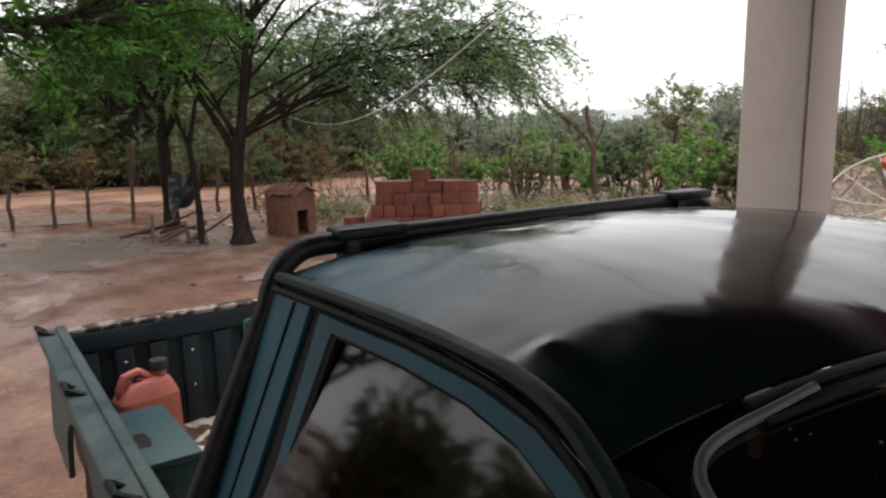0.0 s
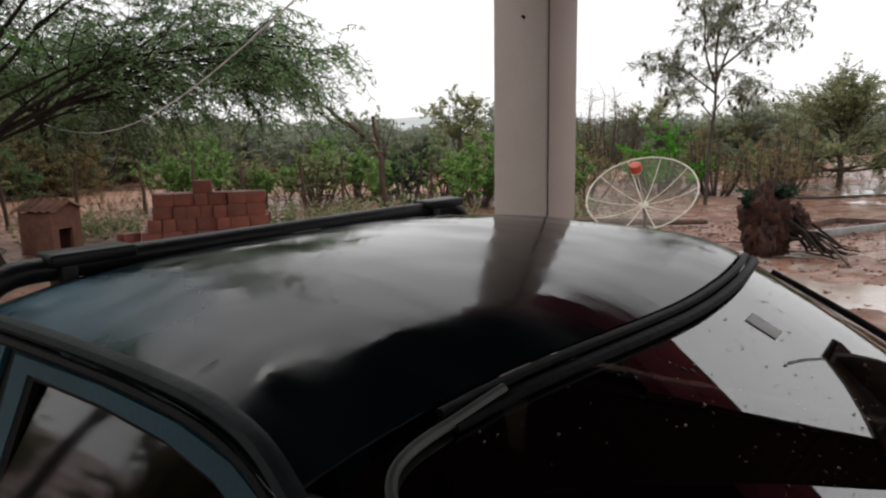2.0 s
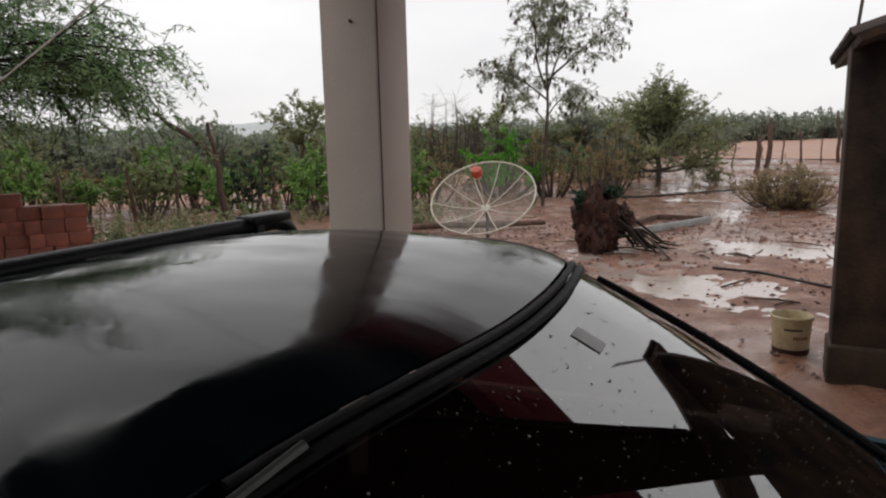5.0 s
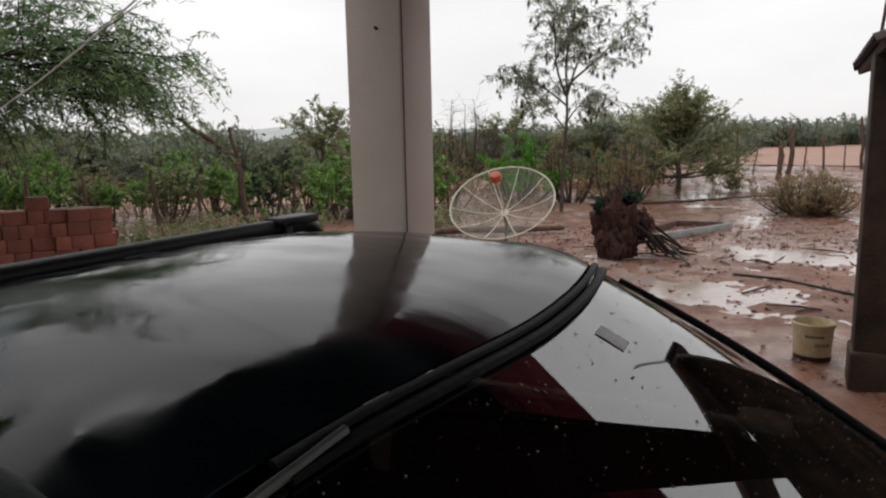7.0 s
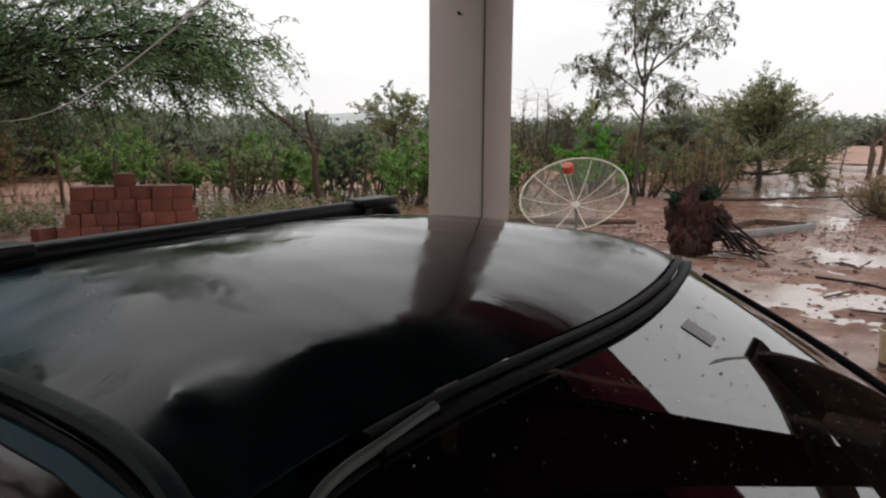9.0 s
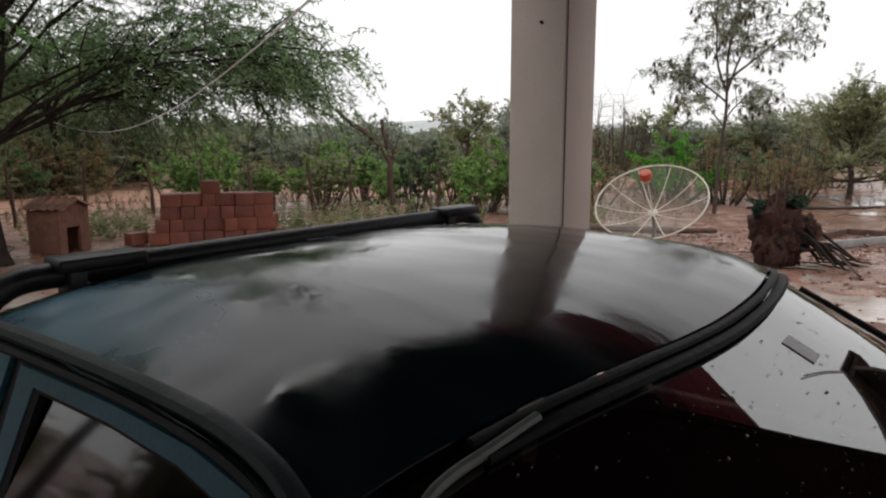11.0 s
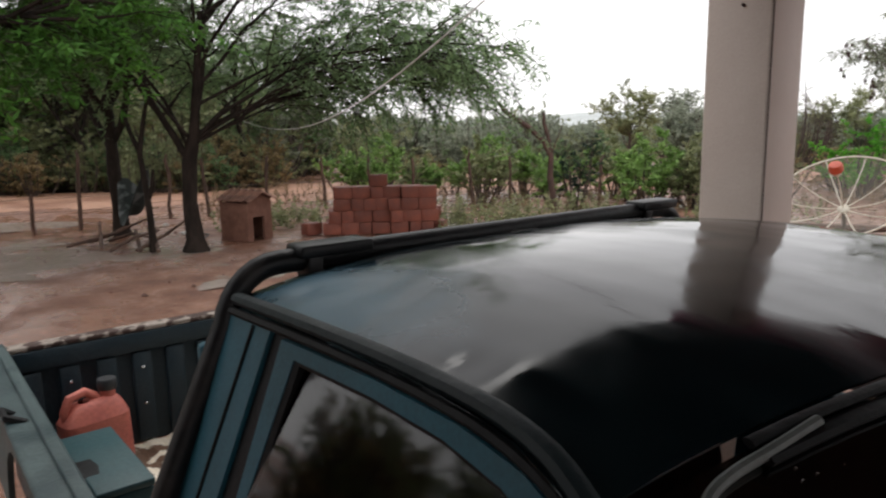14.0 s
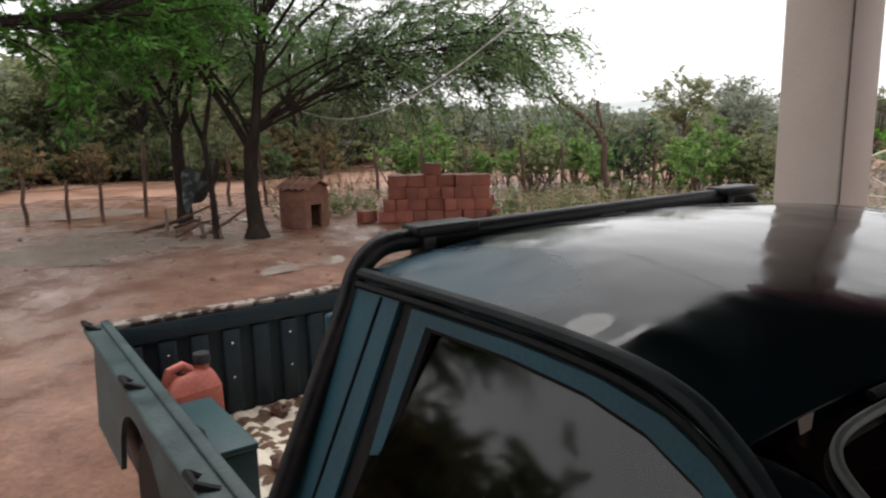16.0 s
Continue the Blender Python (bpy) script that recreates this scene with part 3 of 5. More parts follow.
    part("tail_light", Shape().box((-2.03, sgn * 0.90, 0.66), (0.04, 0.10, 0.22)), SALMON, TP, bevel=0.01)

# cab rear wall with its window
back = part("cab_back", Shape().box((-0.055, 0, 1.33), (0.03, 1.44, 0.09)).box((-0.085, 0, 0.66), (0.03, 1.80, 0.62)).box((-0.07, -0.69, 1.13), (0.03, 0.24, 0.34)).box((-0.07, 0.69, 1.13), (0.03, 0.24, 0.34)), PAINT, TP, bevel=0.01)
part("rear_window", Shape().box((-0.07, 0, 1.13), (0.008, 1.16, 0.33)), DARKGLASS, back)
part("bonnet", Shape().slab(lambda s, t: (lerp(1.66, 2.80, s), lerp(-0.84, 0.84, t), lerp(0.945, 0.86, s) + 0.03 * (1 - (2 * t - 1) ** 2) - 0.05 * s ** 6), 16, 20, (0, 0, -0.02)), PAINT, TP, smooth=True)
part("grille", Shape().box((2.80, 0, 0.70), (0.05, 0.9, 0.20)), GREYCAP, TP, bevel=0.01)
part("front_bumper", Shape().box((2.87, 0, 0.48), (0.12, 1.75, 0.18)), GREYCAP, TP, bevel=0.03)
part("rear_bumper", Shape().box((-2.12, 0, 0.45), (0.10, 1.70, 0.14)), GREYCAP, TP, bevel=0.03)
part("chassis", Shape().box((0.3, 0, 0.22), (4.6, 0.9, 0.09)), INNER, TP)
part("cab_floor", Shape().box((0.75, 0, 0.44), (1.75, 1.6, 0.04)), INNER, TP)
part("firewall", Shape().box((1.62, 0, 0.68), (0.04, 1.6, 0.46)), INNER, TP)
part("dashboard", Shape().slab(lambda s, t: (lerp(1.70, 1.25, s), lerp(-0.76, 0.76, t), 0.925 + 0.02 * math.sin(math.pi * s) - 0.03 * s), 8, 8, (0, 0, -0.16)), INNER, TP, smooth=True)
for v in (-0.36, 0.36):
    seat = part("seat", Shape().box((0.42, v, 0.62), (0.50, 0.56, 0.16)), SEAT, TP, bevel=0.05)
    part("seat_back", Shape().box((0.13, v, 0.92), (0.14, 0.54, 0.55), Matrix.Rotation(radians(-12), 3, "Y")), SEAT, seat, bevel=0.05)
wheel_m = Matrix.Rotation(radians(-60), 3, "Y")
part("steering_wheel", Shape().tube([Vector((1.08, 0.36, 0.93)) + wheel_m @ Vector((0.19 * math.cos(a * math.pi / 12), 0.19 * math.sin(a * math.pi / 12), 0)) for a in range(25)], 0.014, 8, cap=False), RUBBER, TP, smooth=True)
# load bed
part("bed_floor", Shape().slab(lambda s, t: (lerp(-0.11, -1.98, s), lerp(-0.95, 0.95, t), 0.31 + (0.006 if int(t * 34) % 2 else -0.006)), 10, 68, (0, 0, -0.03)), FLOORCHIPS, TP, "rusty bed floor with flaking pale paint")
gate = part("tailgate", Shape().box((-2.005, 0, 0.57), (0.03, 1.92, 0.54)), BEDPAINT, TP, bevel=0.008)
part("tailgate_cap", Shape().box((-1.995, 0, 0.845), (0.075, 1.93, 0.022)), RUST, gate, "rusty flaked tailgate edge", bevel=0.006)
part("tailgate_lining", Shape().box((-1.965, 0, 0.79), (0.02, 1.90, 0.085)), BEDPAINT, gate, bevel=0.004)
for k in range(13):
    part("stamped_rib", Shape().box((-1.975, -0.88 + k * 0.1467, 0.53), (0.03, 0.085, 0.42)), BEDPAINT, gate, bevel=0.012)
for k in range(6):
    for z in (0.50, 0.67):
        part("bolt", Shape().lathe([(0.008, -0.004), (0.008, 0.003), (0.004, 0.006)], (-1.955, -0.733 + k * 0.2933, z), 8, Matrix.Rotation(radians(90), 3, "Y")), CHROME, gate)
# roll bar behind the cab
def barpath():
    pts = [(-0.07, -0.965, 0.86), (-0.06, -0.88, 1.06), (-0.05, -0.785, 1.28)]
    for k in range(1, 9):
        pts.append((-0.045, -0.62 - 0.145 * math.cos(radians(10 * k)), 1.305 + 0.137 * math.sin(radians(11.25 * k))))
    return pts + [(-0.04, -0.4, 1.446), (-0.04, 0.0, 1.446)]


half = barpath()
bar = part("roll_bar", Shape().tube(half + [(p[0], -p[1], p[2]) for p in half[-2::-1]], 0.025, 12), BARBLACK, TP, "black painted steel roll bar", smooth=True)
for v in (-0.53, 0.60):
    part("bar_clamp", Shape().box((-0.035, v, 1.462), (0.075, 0.17, 0.026)).box((-0.035, v - 0.05, 1.425), (0.06, 0.035, 0.06)), BARBLACK, bar, bevel=0.006)
for v in (0.02,):
    part("bar_clamp", Shape().box((-0.03, v, 1.430), (0.05, 0.10, 0.03)), BARBLACK, bar, bevel=0.006)
for v in (-0.97, 0.97):
    part("bar_foot", Shape().box((-0.09, v, 0.868), (0.14, 0.10, 0.02)), BARBLACK, bar, bevel=0.004)

drops = Shape()
rd = random.Random(8)
for k in range(520):
    q, w = rd.random() ** 1.2, rd.uniform(0.03, 0.97)
    c = ws(q, w) + Vector((0.45, 0, 0.9)) * 0.0015
    r = abs(rd.gauss(0, 0.0007)) + 0.0004
    ux, vx = Vector((0.86, 0, -0.5)) * r * rd.uniform(0.8, 1.8), Vector((0, 1, 0)) * r * rd.uniform(0.7, 1.4)
    drops.add([c + ux, c + vx, c - ux, c - vx, c + Vector((0.45, 0, 0.9)) * r * 0.35], [(0, 1, 4), (1, 2, 4), (2, 3, 4), (3, 0, 4), (3, 2, 1, 0)])
flecks = Shape()
for k in range(420):
    q, w = rd.uniform(0.03, 0.8), rd.uniform(0.25, 0.98)
    c = ws(q, w) + Vector((0.45, 0, 0.9)) * 0.0012
    r = abs(rd.gauss(0, 0.0009)) + 0.0005
    a = rd.uniform(0, math.pi)
    ux = (Vector((0.86, 0, -0.5)) * math.cos(a) + Vector((0, 1, 0)) * math.sin(a)) * r * rd.uniform(1.0, 2.6)
    vx = (Vector((0, 1, 0)) * math.cos(a) - Vector((0.86, 0, -0.5)) * math.sin(a)) * r
    flecks.add([c + ux, c + vx, c - ux, c - vx, c + Vector((0.45, 0, 0.9)) * r * 0.3], [(0, 1, 4), (1, 2, 4), (2, 3, 4), (3, 0, 4), (3, 2, 1, 0)])
tagged(part("mud_flecks", flecks, GREYCAP, bpy.data.objects["windscreen"], "dark flecks of mud"), kind="stuff")
dr = part("dried_specks", drops, WHITEWASH, bpy.data.objects["windscreen"], "pale dried specks of mud and rain")
tagged(dr, kind="stuff")
part("sticker", Shape().slab(lambda a, b: tuple(ws(lerp(0.085, 0.15, a), lerp(0.545, 0.58, b)) + Vector((0.45, 0, 0.9)) * 0.002), 4, 4, (0, 0, -0.001)), STICKER, bpy.data.objects["windscreen"], "grey worn sticker")

# ---- materials of the yard and the plants ----
def leaf_mat(name, base, other, rough=0.55, glow=0.5):
    m = mat(name, base, other, scale=0.9, rough=rough, spec=0.25, bump=0.0, vary=0.45, island=True, mix=(0.3, 0.7))
    n, l = m.node_tree.nodes, m.node_tree.links
    p = n["Principled BSDF"]
    tr = n.new("ShaderNodeBsdfTranslucent")
    mx = n.new("ShaderNodeMixShader")
    mx.inputs[0].default_value = glow
    l.new(p.inputs["Base Color"].links[0].from_socket, tr.inputs["Color"])
    l.new(p.outputs[0], mx.inputs[1])
    l.new(tr.outputs[0], mx.inputs[2])
    l.new(mx.outputs[0], n["Material Output"].inputs["Surface"])
    return m


BARK = mat("dark_wet_bark", (0.036, 0.026, 0.021), (0.016, 0.012, 0.010), spec=0.15, scale=9, rough=0.9, bump=0.9, fine=45, stretch=(1, 1, 0.35), bdist=0.02)
GREYBARK = mat("grey_brown_branch_bark", (0.10, 0.075, 0.06), (0.05, 0.036, 0.03), scale=9, rough=0.85, bump=0.7, fine=50)
DEADWOOD = mat("weathered_dead_wood", (0.13, 0.075, 0.055), (0.065, 0.04, 0.03), scale=11, rough=0.85, bump=0.7, fine=40, stretch=(1, 1, 0.4), vary=0.2)
DARKWOOD = mat("wet_dark_dead_wood", (0.105, 0.055, 0.042), (0.05, 0.03, 0.024), scale=11, rough=0.8, bump=0.7, fine=40, stretch=(1, 1, 0.4))
L_ALG = leaf_mat("feathery_olive_leaves", (0.22, 0.33, 0.15), (0.13, 0.215, 0.10))
L_NEAR = leaf_mat("bright_feathery_leaves", (0.12, 0.29, 0.045), (0.07, 0.18, 0.035))
L_BEAN = leaf_mat("fresh_green_leaves", (0.28, 0.43, 0.13), (0.17, 0.29, 0.085))
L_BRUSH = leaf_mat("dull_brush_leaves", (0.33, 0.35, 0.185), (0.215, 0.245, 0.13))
L_BRIGHT = leaf_mat("vivid_green_leaves", (0.166, 0.461, 0.051), (0.102, 0.32, 0.038))
L_DRY = leaf_mat("dry_yellowish_leaves", (0.384, 0.282, 0.147), (0.243, 0.198, 0.102))
L_LEUC = leaf_mat("grey_green_compound_leaves", (0.31, 0.34, 0.24), (0.21, 0.24, 0.17))
L_DARK = leaf_mat("dark_wet_leaves", (0.026, 0.058, 0.032), (0.015, 0.033, 0.02))
PODS = mat("dry_brown_seed_pods", (0.10, 0.055, 0.045), (0.05, 0.028, 0.024), scale=14, rough=0.8, bump=0.3, vary=0.3, island=True)
BRICK = mat("fired_clay_brick", (0.235, 0.070, 0.043), (0.16, 0.046, 0.030), scale=7, rough=0.8, rough2=0.6, bump=0.5, fine=70, vary=0.22)
CLAYTILE = mat("old_clay_roof_tile", (0.26, 0.12, 0.08), (0.12, 0.06, 0.045), scale=9, rough=0.85, bump=0.5, vary=0.25)
DARKTILE = mat("dark_clay_tile", (0.07, 0.045, 0.038), (0.03, 0.022, 0.02), scale=9, rough=0.85, bump=0.5, vary=0.25)
MUDWALL = mat("mud_brick_kennel_wall", (0.20, 0.095, 0.065), (0.14, 0.062, 0.042), scale=8, rough=0.9, bump=0.7, fine=40)
WHITEMETAL = mat("cream_painted_metal", (0.68, 0.64, 0.54), (0.52, 0.47, 0.38), scale=9, rough=0.5, bump=0.1)
REDCAP = mat("red_plastic_cap", (0.52, 0.075, 0.03), scale=9, rough=0.45, bump=0.1)
CLOD = mat("dark_red_root_soil", (0.075, 0.028, 0.018), (0.026, 0.012, 0.009), scale=8, rough=0.9, bump=0.9, fine=28, bdist=0.03)
GREYPLANK = mat("grey_metal_gutter_board", (0.33, 0.34, 0.33), (0.24, 0.24, 0.23), scale=7, rough=0.5, bump=0.2)
HOSE = mat("black_hose", (0.012, 0.011, 0.011), scale=9, rough=0.4, bump=0.1)
BUCKET = mat("grimy_cream_plastic", (0.62, 0.54, 0.37), (0.50, 0.39, 0.21), scale=9, rough=0.45, bump=0.15)
CLOTH = mat("faded_dark_hammock_cloth", (0.02, 0.026, 0.024), (0.15, 0.16, 0.16), scale=3, rough=0.9, bump=0.4, mix=(0.42, 0.5))
LITTER = mat("pale_litter", (0.7, 0.68, 0.65), scale=20, rough=0.6, bump=0.2)
PEBBLE = mat("reddish_clods_and_pebbles", (0.17, 0.075, 0.05), (0.085, 0.042, 0.032), scale=12, rough=0.6, bump=0.5, vary=0.4, island=True)
# Leaf colour paled and greyed: distance haze is mixed into the base.
L_FAR = leaf_mat("haze_pale_leaves", (0.36, 0.39, 0.30), (0.26, 0.295, 0.225))
STRAW = leaf_mat("dry_grass_blades", (0.24, 0.17, 0.10), (0.14, 0.11, 0.06), glow=0.2)
# Pale grey-green carries the haze over the far scrub hill.
HILLMAT = mat("haze_pale_hill", (0.50, 0.53, 0.52), (0.42, 0.45, 0.44), scale=0.02, rough=0.95, bump=0.0, fine=0.3)
WIRE = mat("pale_cable_sheath", (0.62, 0.62, 0.60), scale=9, rough=0.5, bump=0.0)
RUSTWIRE = mat("rusty_fence_wire", (0.10, 0.07, 0.055), scale=9, rough=0.6, bump=0.0)

# skin of the dish: a fine wire net, mostly air
NET = bpy.data.materials.new("fine_wire_net")
NET.use_nodes = True
_n, _l = NET.node_tree.nodes, NET.node_tree.links
_t, _m = _n.new("ShaderNodeBsdfTransparent"), _n.new("ShaderNodeMixShader")
_n["Principled BSDF"].inputs["Base Color"].default_value = (0.30, 0.28, 0.24, 1)
_n["Principled BSDF"].inputs["Roughness"].default_value = 0.6
_w = _n.new("ShaderNodeTexNoise")
_w.inputs["Scale"].default_value = 300
_r = _n.new("ShaderNodeMapRange")
_r.inputs[1].default_value, _r.inputs[2].default_value, _r.inputs[3].default_value, _r.inputs[4].default_value = 0.4, 0.6, 0.10, 0.34
_c = _n.new("ShaderNodeTexCoord")
_l.new(_c.outputs["Object"], _w.inputs["Vector"])
_l.new(_w.outputs["Fac"], _r.inputs[0])
_l.new(_r.outputs[0], _m.inputs[0])
_l.new(_t.outputs[0], _m.inputs[1])
_l.new(_n["Principled BSDF"].outputs[0], _m.inputs[2])
_l.new(_m.outputs[0], _n["Material Output"].inputs["Surface"])


# ---- plants ----
class Leaves:
    """Many small blades, gathered as arrays."""

    def __init__(self, seed):
        self.rng = np.random.default_rng(seed)
        self.q = []

    def along(self, pts, count, length, width, spread=0.9, hang=0.0, start=0.1):
        pts = np.array([tuple(p) for p in pts])
        t = self.rng.uniform(start, 1, count) * (len(pts) - 1)
        i = np.minimum(t.astype(int), len(pts) - 2)
        p = pts[i] + (pts[i + 1] - pts[i]) * (t - i)[:, None]
        d = pts[i + 1] - pts[i]
        d /= np.linalg.norm(d, axis=1)[:, None] + 1e-9
        a = d * (1 - spread) + self.rng.normal(0, 1, (count, 3)) * spread * np.array([1, 1, 0.55])
        a[:, 2] -= hang
        a /= np.linalg.norm(a, axis=1)[:, None] + 1e-9
        b = np.cross(a, self.rng.normal(0, 0.6, (count, 3)) + np.array([0, 0, 1]))
        b /= np.linalg.norm(b, axis=1)[:, None] + 1e-9
        ln = length * self.rng.uniform(0.6, 1.25, count)[:, None]
        wd = width * self.rng.uniform(0.7, 1.2, count)[:, None]
        self.q.append(np.stack([p, p + a * ln * 0.45 + b * wd / 2, p + a * ln, p + a * ln * 0.45 - b * wd / 2], 1))
        return self

    def mesh(self, name, material):
        v = np.concatenate(self.q).reshape(-1, 3)
        n = len(v) // 4
        me = bpy.data.meshes.new(name)
        me.vertices.add(len(v))
        me.vertices.foreach_set("co", v.ravel())
        me.loops.add(4 * n)
        me.loops.foreach_set("vertex_index", np.arange(4 * n, dtype=np.int32))
        me.polygons.add(n)
        me.polygons.foreach_set("loop_start", np.arange(0, 4 * n, 4, dtype=np.int32))
        me.polygons.foreach_set("loop_total", np.full(n, 4, dtype=np.int32))
        me.update()
        me.validate()
        me.materials.append(material)
        return me


def limb(rng, p, d, length, bend, lift, n=5):
    pts, d = [Vector(p)], Vector(d).normalized()
    for k in range(n):
        d = (d + Vector((rng.uniform(-1, 1), rng.uniform(-1, 1), rng.uniform(-1, 1))) * bend + Vector((0, 0, lift))).normalized()
        pts.append(pts[-1] + d * length / n)
    return pts


def tree(name, place, label, seed, trunk, limbs, leafmat, bark=BARK, twigs=5, subs=5, per=26, leaf=(0.085, 0.026), reach=(1.0, 1.6), twig_len=0.75, drop=-0.12, hang=0.2,
         pods=0, category="tree", group="", spread=0.9, stretch=0.9, lift=0.02):
    """A trunk, hand-set limbs (list of direction, length, radius, start along the trunk), branches, twigs and leaves."""
    rng = random.Random(seed)
    ob = thing(name, place, label, category, group)
    wood, leaves, podl = Shape(), Leaves(seed), Leaves(seed + 5)
    tp = [Vector(p) for p, r in trunk]
    wood.tube(tp, [r for p, r in trunk], 10)
    br = Shape()
    for d, length, r, s in limbs:
        k = min(int(s * (len(tp) - 1)), len(tp) - 2)
        p0 = tp[k].lerp(tp[k + 1], s * (len(tp) - 1) - k)
        main = limb(rng, p0, d, length * stretch, 0.16, lift, 7)
        br.tube(main, [r * (1 - 0.11 * i) for i in range(len(main))], 7)
        for j in range(subs):
            f = rng.uniform(0.25, 1.0)
            i = min(int(f * 7), 6)
            q = main[i].lerp(main[i + 1], f * 7 - i) if i < 7 else main[-1]
            dd = (main[i + 1] - main[i]).normalized() + Vector((rng.uniform(-1, 1), rng.uniform(-1, 1), rng.uniform(-0.4, 0.6))) * 0.95
            sub = limb(rng, q, dd, rng.uniform(*reach), 0.22, -0.02, 5)
            br.tube(sub, [r * 0.38 * (1 - 0.15 * i) for i in range(len(sub))], 5)
            for m in range(twigs):
                g = rng.uniform(0.15, 1.0) * 5
                i2 = min(int(g), 4)
                q2 = sub[i2].lerp(sub[i2 + 1], g - i2)
                d2 = (sub[i2 + 1] - sub[i2]).normalized() + Vector((rng.uniform(-1, 1), rng.uniform(-1, 1), rng.uniform(-0.7, 0.5)))
                tw = limb(rng, q2, d2, twig_len * rng.uniform(0.6, 1.3), 0.2, drop, 4)
                br.tube(tw, [0.006, 0.005, 0.004, 0.003, 0.002], 3, cap=False)
                leaves.along(tw, per, leaf[0], leaf[1], spread, hang)
                if pods and rng.random() < pods:
                    podl.along([tw[-1], tw[-1] - Vector((0, 0, 0.03))], 14, 0.14, 0.024, 0.35, 0.9, 0.0)
    part("trunk", wood, bark, ob, smooth=True)
    part("branchwork", br, bark, ob, smooth=True)
    part("crown", leaves.mesh("crown", leafmat), leafmat, ob)
    if podl.q:
        tagged(part("seed_pod_cluster", podl.mesh("seed_pod_cluster", PODS), PODS, ob, "brown hanging seed pods"), kind="stuff")
    return ob


def bush(name, place, label, seed, height, width, leafmat, stems=9, per=42, leaf=(0.06, 0.034), bare=0.2, bark=GREYBARK, category="bush", twigs=6, hang=0.0, group=""):
    rng = random.Random(seed)
    ob = thing(name, place, label, category, group)
    wood, leaves = Shape(), Leaves(seed)
    for k in range(stems):
        a = rng.uniform(0, 2 * math.pi)
        out = rng.uniform(0.1, 1.0) * width / 2
        h = height * rng.uniform(0.55, 1.0) * (1 - 0.5 * (2 * out / width) ** 2)
        top = Vector((math.cos(a) * out, math.sin(a) * out, h))
        base = Vector((math.cos(a) * out * 0.4 + rng.uniform(-0.08, 0.08), math.sin(a) * out * 0.4 + rng.uniform(-0.08, 0.08), -0.03))
        pts = [base.lerp(top, s / 5) + Vector((math.cos(a), math.sin(a), 0)) * 0.12 * width * math.sin(math.pi * s / 5) * 0.6 + Vector((rng.uniform(-1, 1), rng.uniform(-1, 1), 0)) * 0.03 * s / 5 for s in range(6)]
        r0 = 0.012 + 0.009 * height
        wood.tube(pts, [r0 * (1 - 0.16 * s) for s in range(6)], 5)
        for m in range(twigs):
            f = rng.uniform(bare, 1.0) * 5
            i = min(int(f), 4)
            q = pts[i].lerp(pts[i + 1], f - i)
            tw = limb(rng, q, (rng.uniform(-1, 1), rng.uniform(-1, 1), rng.uniform(-0.1, 0.9)), rng.uniform(0.14, 0.30) * (width + height) / 2, 0.25, 0.0, 3)
            wood.tube(tw, [0.006, 0.005, 0.004, 0.002], 3, cap=False)
            if per:
                leaves.along(tw, per, leaf[0], leaf[1], 0.85, hang)
    part("stemwork", wood, bark, ob, smooth=True)
    if per:
        part("foliage", leaves.mesh("foliage", leafmat), leafmat, ob)
    return ob


def ray_limbs(rng, n, lo, hi, length, r, s=(0.75, 1.0)):
    return [((math.cos(a), math.sin(a), rng.uniform(lo, hi)), rng.uniform(*length), r, rng.uniform(*s)) for a in [2 * math.pi * (k + rng.uniform(-0.3, 0.3)) / n for k in range(n)]]


R = random.Random(11)
tree("mesquite_tree", pose(-7.25, 7.87, 0), "large spreading mesquite with dark trunk and drooping feathery leaves", 21,
     [((0, 0, -0.1), 0.24), ((-0.02, 0.02, 0.16), 0.135), ((-0.05, 0, 0.7), 0.108), ((-0.03, 0.03, 1.3), 0.112), ((0.08, 0.05, 1.7), 0.08), ((0.2, 0.05, 2.5), 0.055), ((0.3, 0.1, 3.4), 0.04)],
     [((-0.62, -0.25, 1.5), 3.2, 0.06, 0.5), ((-0.2, 0.5, 1.6), 3.4, 0.055, 0.52)] + [((d[0], d[1], d[2] + 0.48), ln, r * 0.42, s) for d, ln, r, s in [((1.0, 0.55, 0.55), 4.6, 0.085, 0.62), ((0.9, 0.95, 0.42), 4.8, 0.08, 0.66), ((0.55, 1.0, 0.75), 4.4, 0.07, 0.8), ((-0.8, 0.3, 0.9), 3.8, 0.08, 0.55), ((-0.7, -0.5, 1.0), 3.4, 0.07, 0.62),
      ((1.0, 0.1, 0.9), 4.2, 0.07, 0.85), ((0.3, -0.5, 1.3), 3.2, 0.06, 0.9), ((0.2, 0.9, 1.2), 4.0, 0.06, 0.95), ((1.0, 0.7, 1.0), 4.4, 0.07, 0.98), ((-0.3, 0.8, 1.1), 3.8, 0.06, 0.9), ((0.8, 1.0, 0.62), 4.6, 0.06, 0.75), ((1.0, 0.75, 0.16), 4.9, 0.06, 0.6), ((0.55, 1.0, 0.18), 4.3, 0.055, 0.62), ((1.0, 0.35, 0.25), 3.8, 0.055, 0.62), ((0.0, 1.0, 0.35), 3.8, 0.05, 0.62), ((0.75, 0.9, 0.10), 4.4, 0.05, 0.62)]],
     L_ALG, subs=14, twigs=9, per=25, leaf=(0.12, 0.026), twig_len=0.92, drop=-0.27, hang=0.3, lift=-0.085)
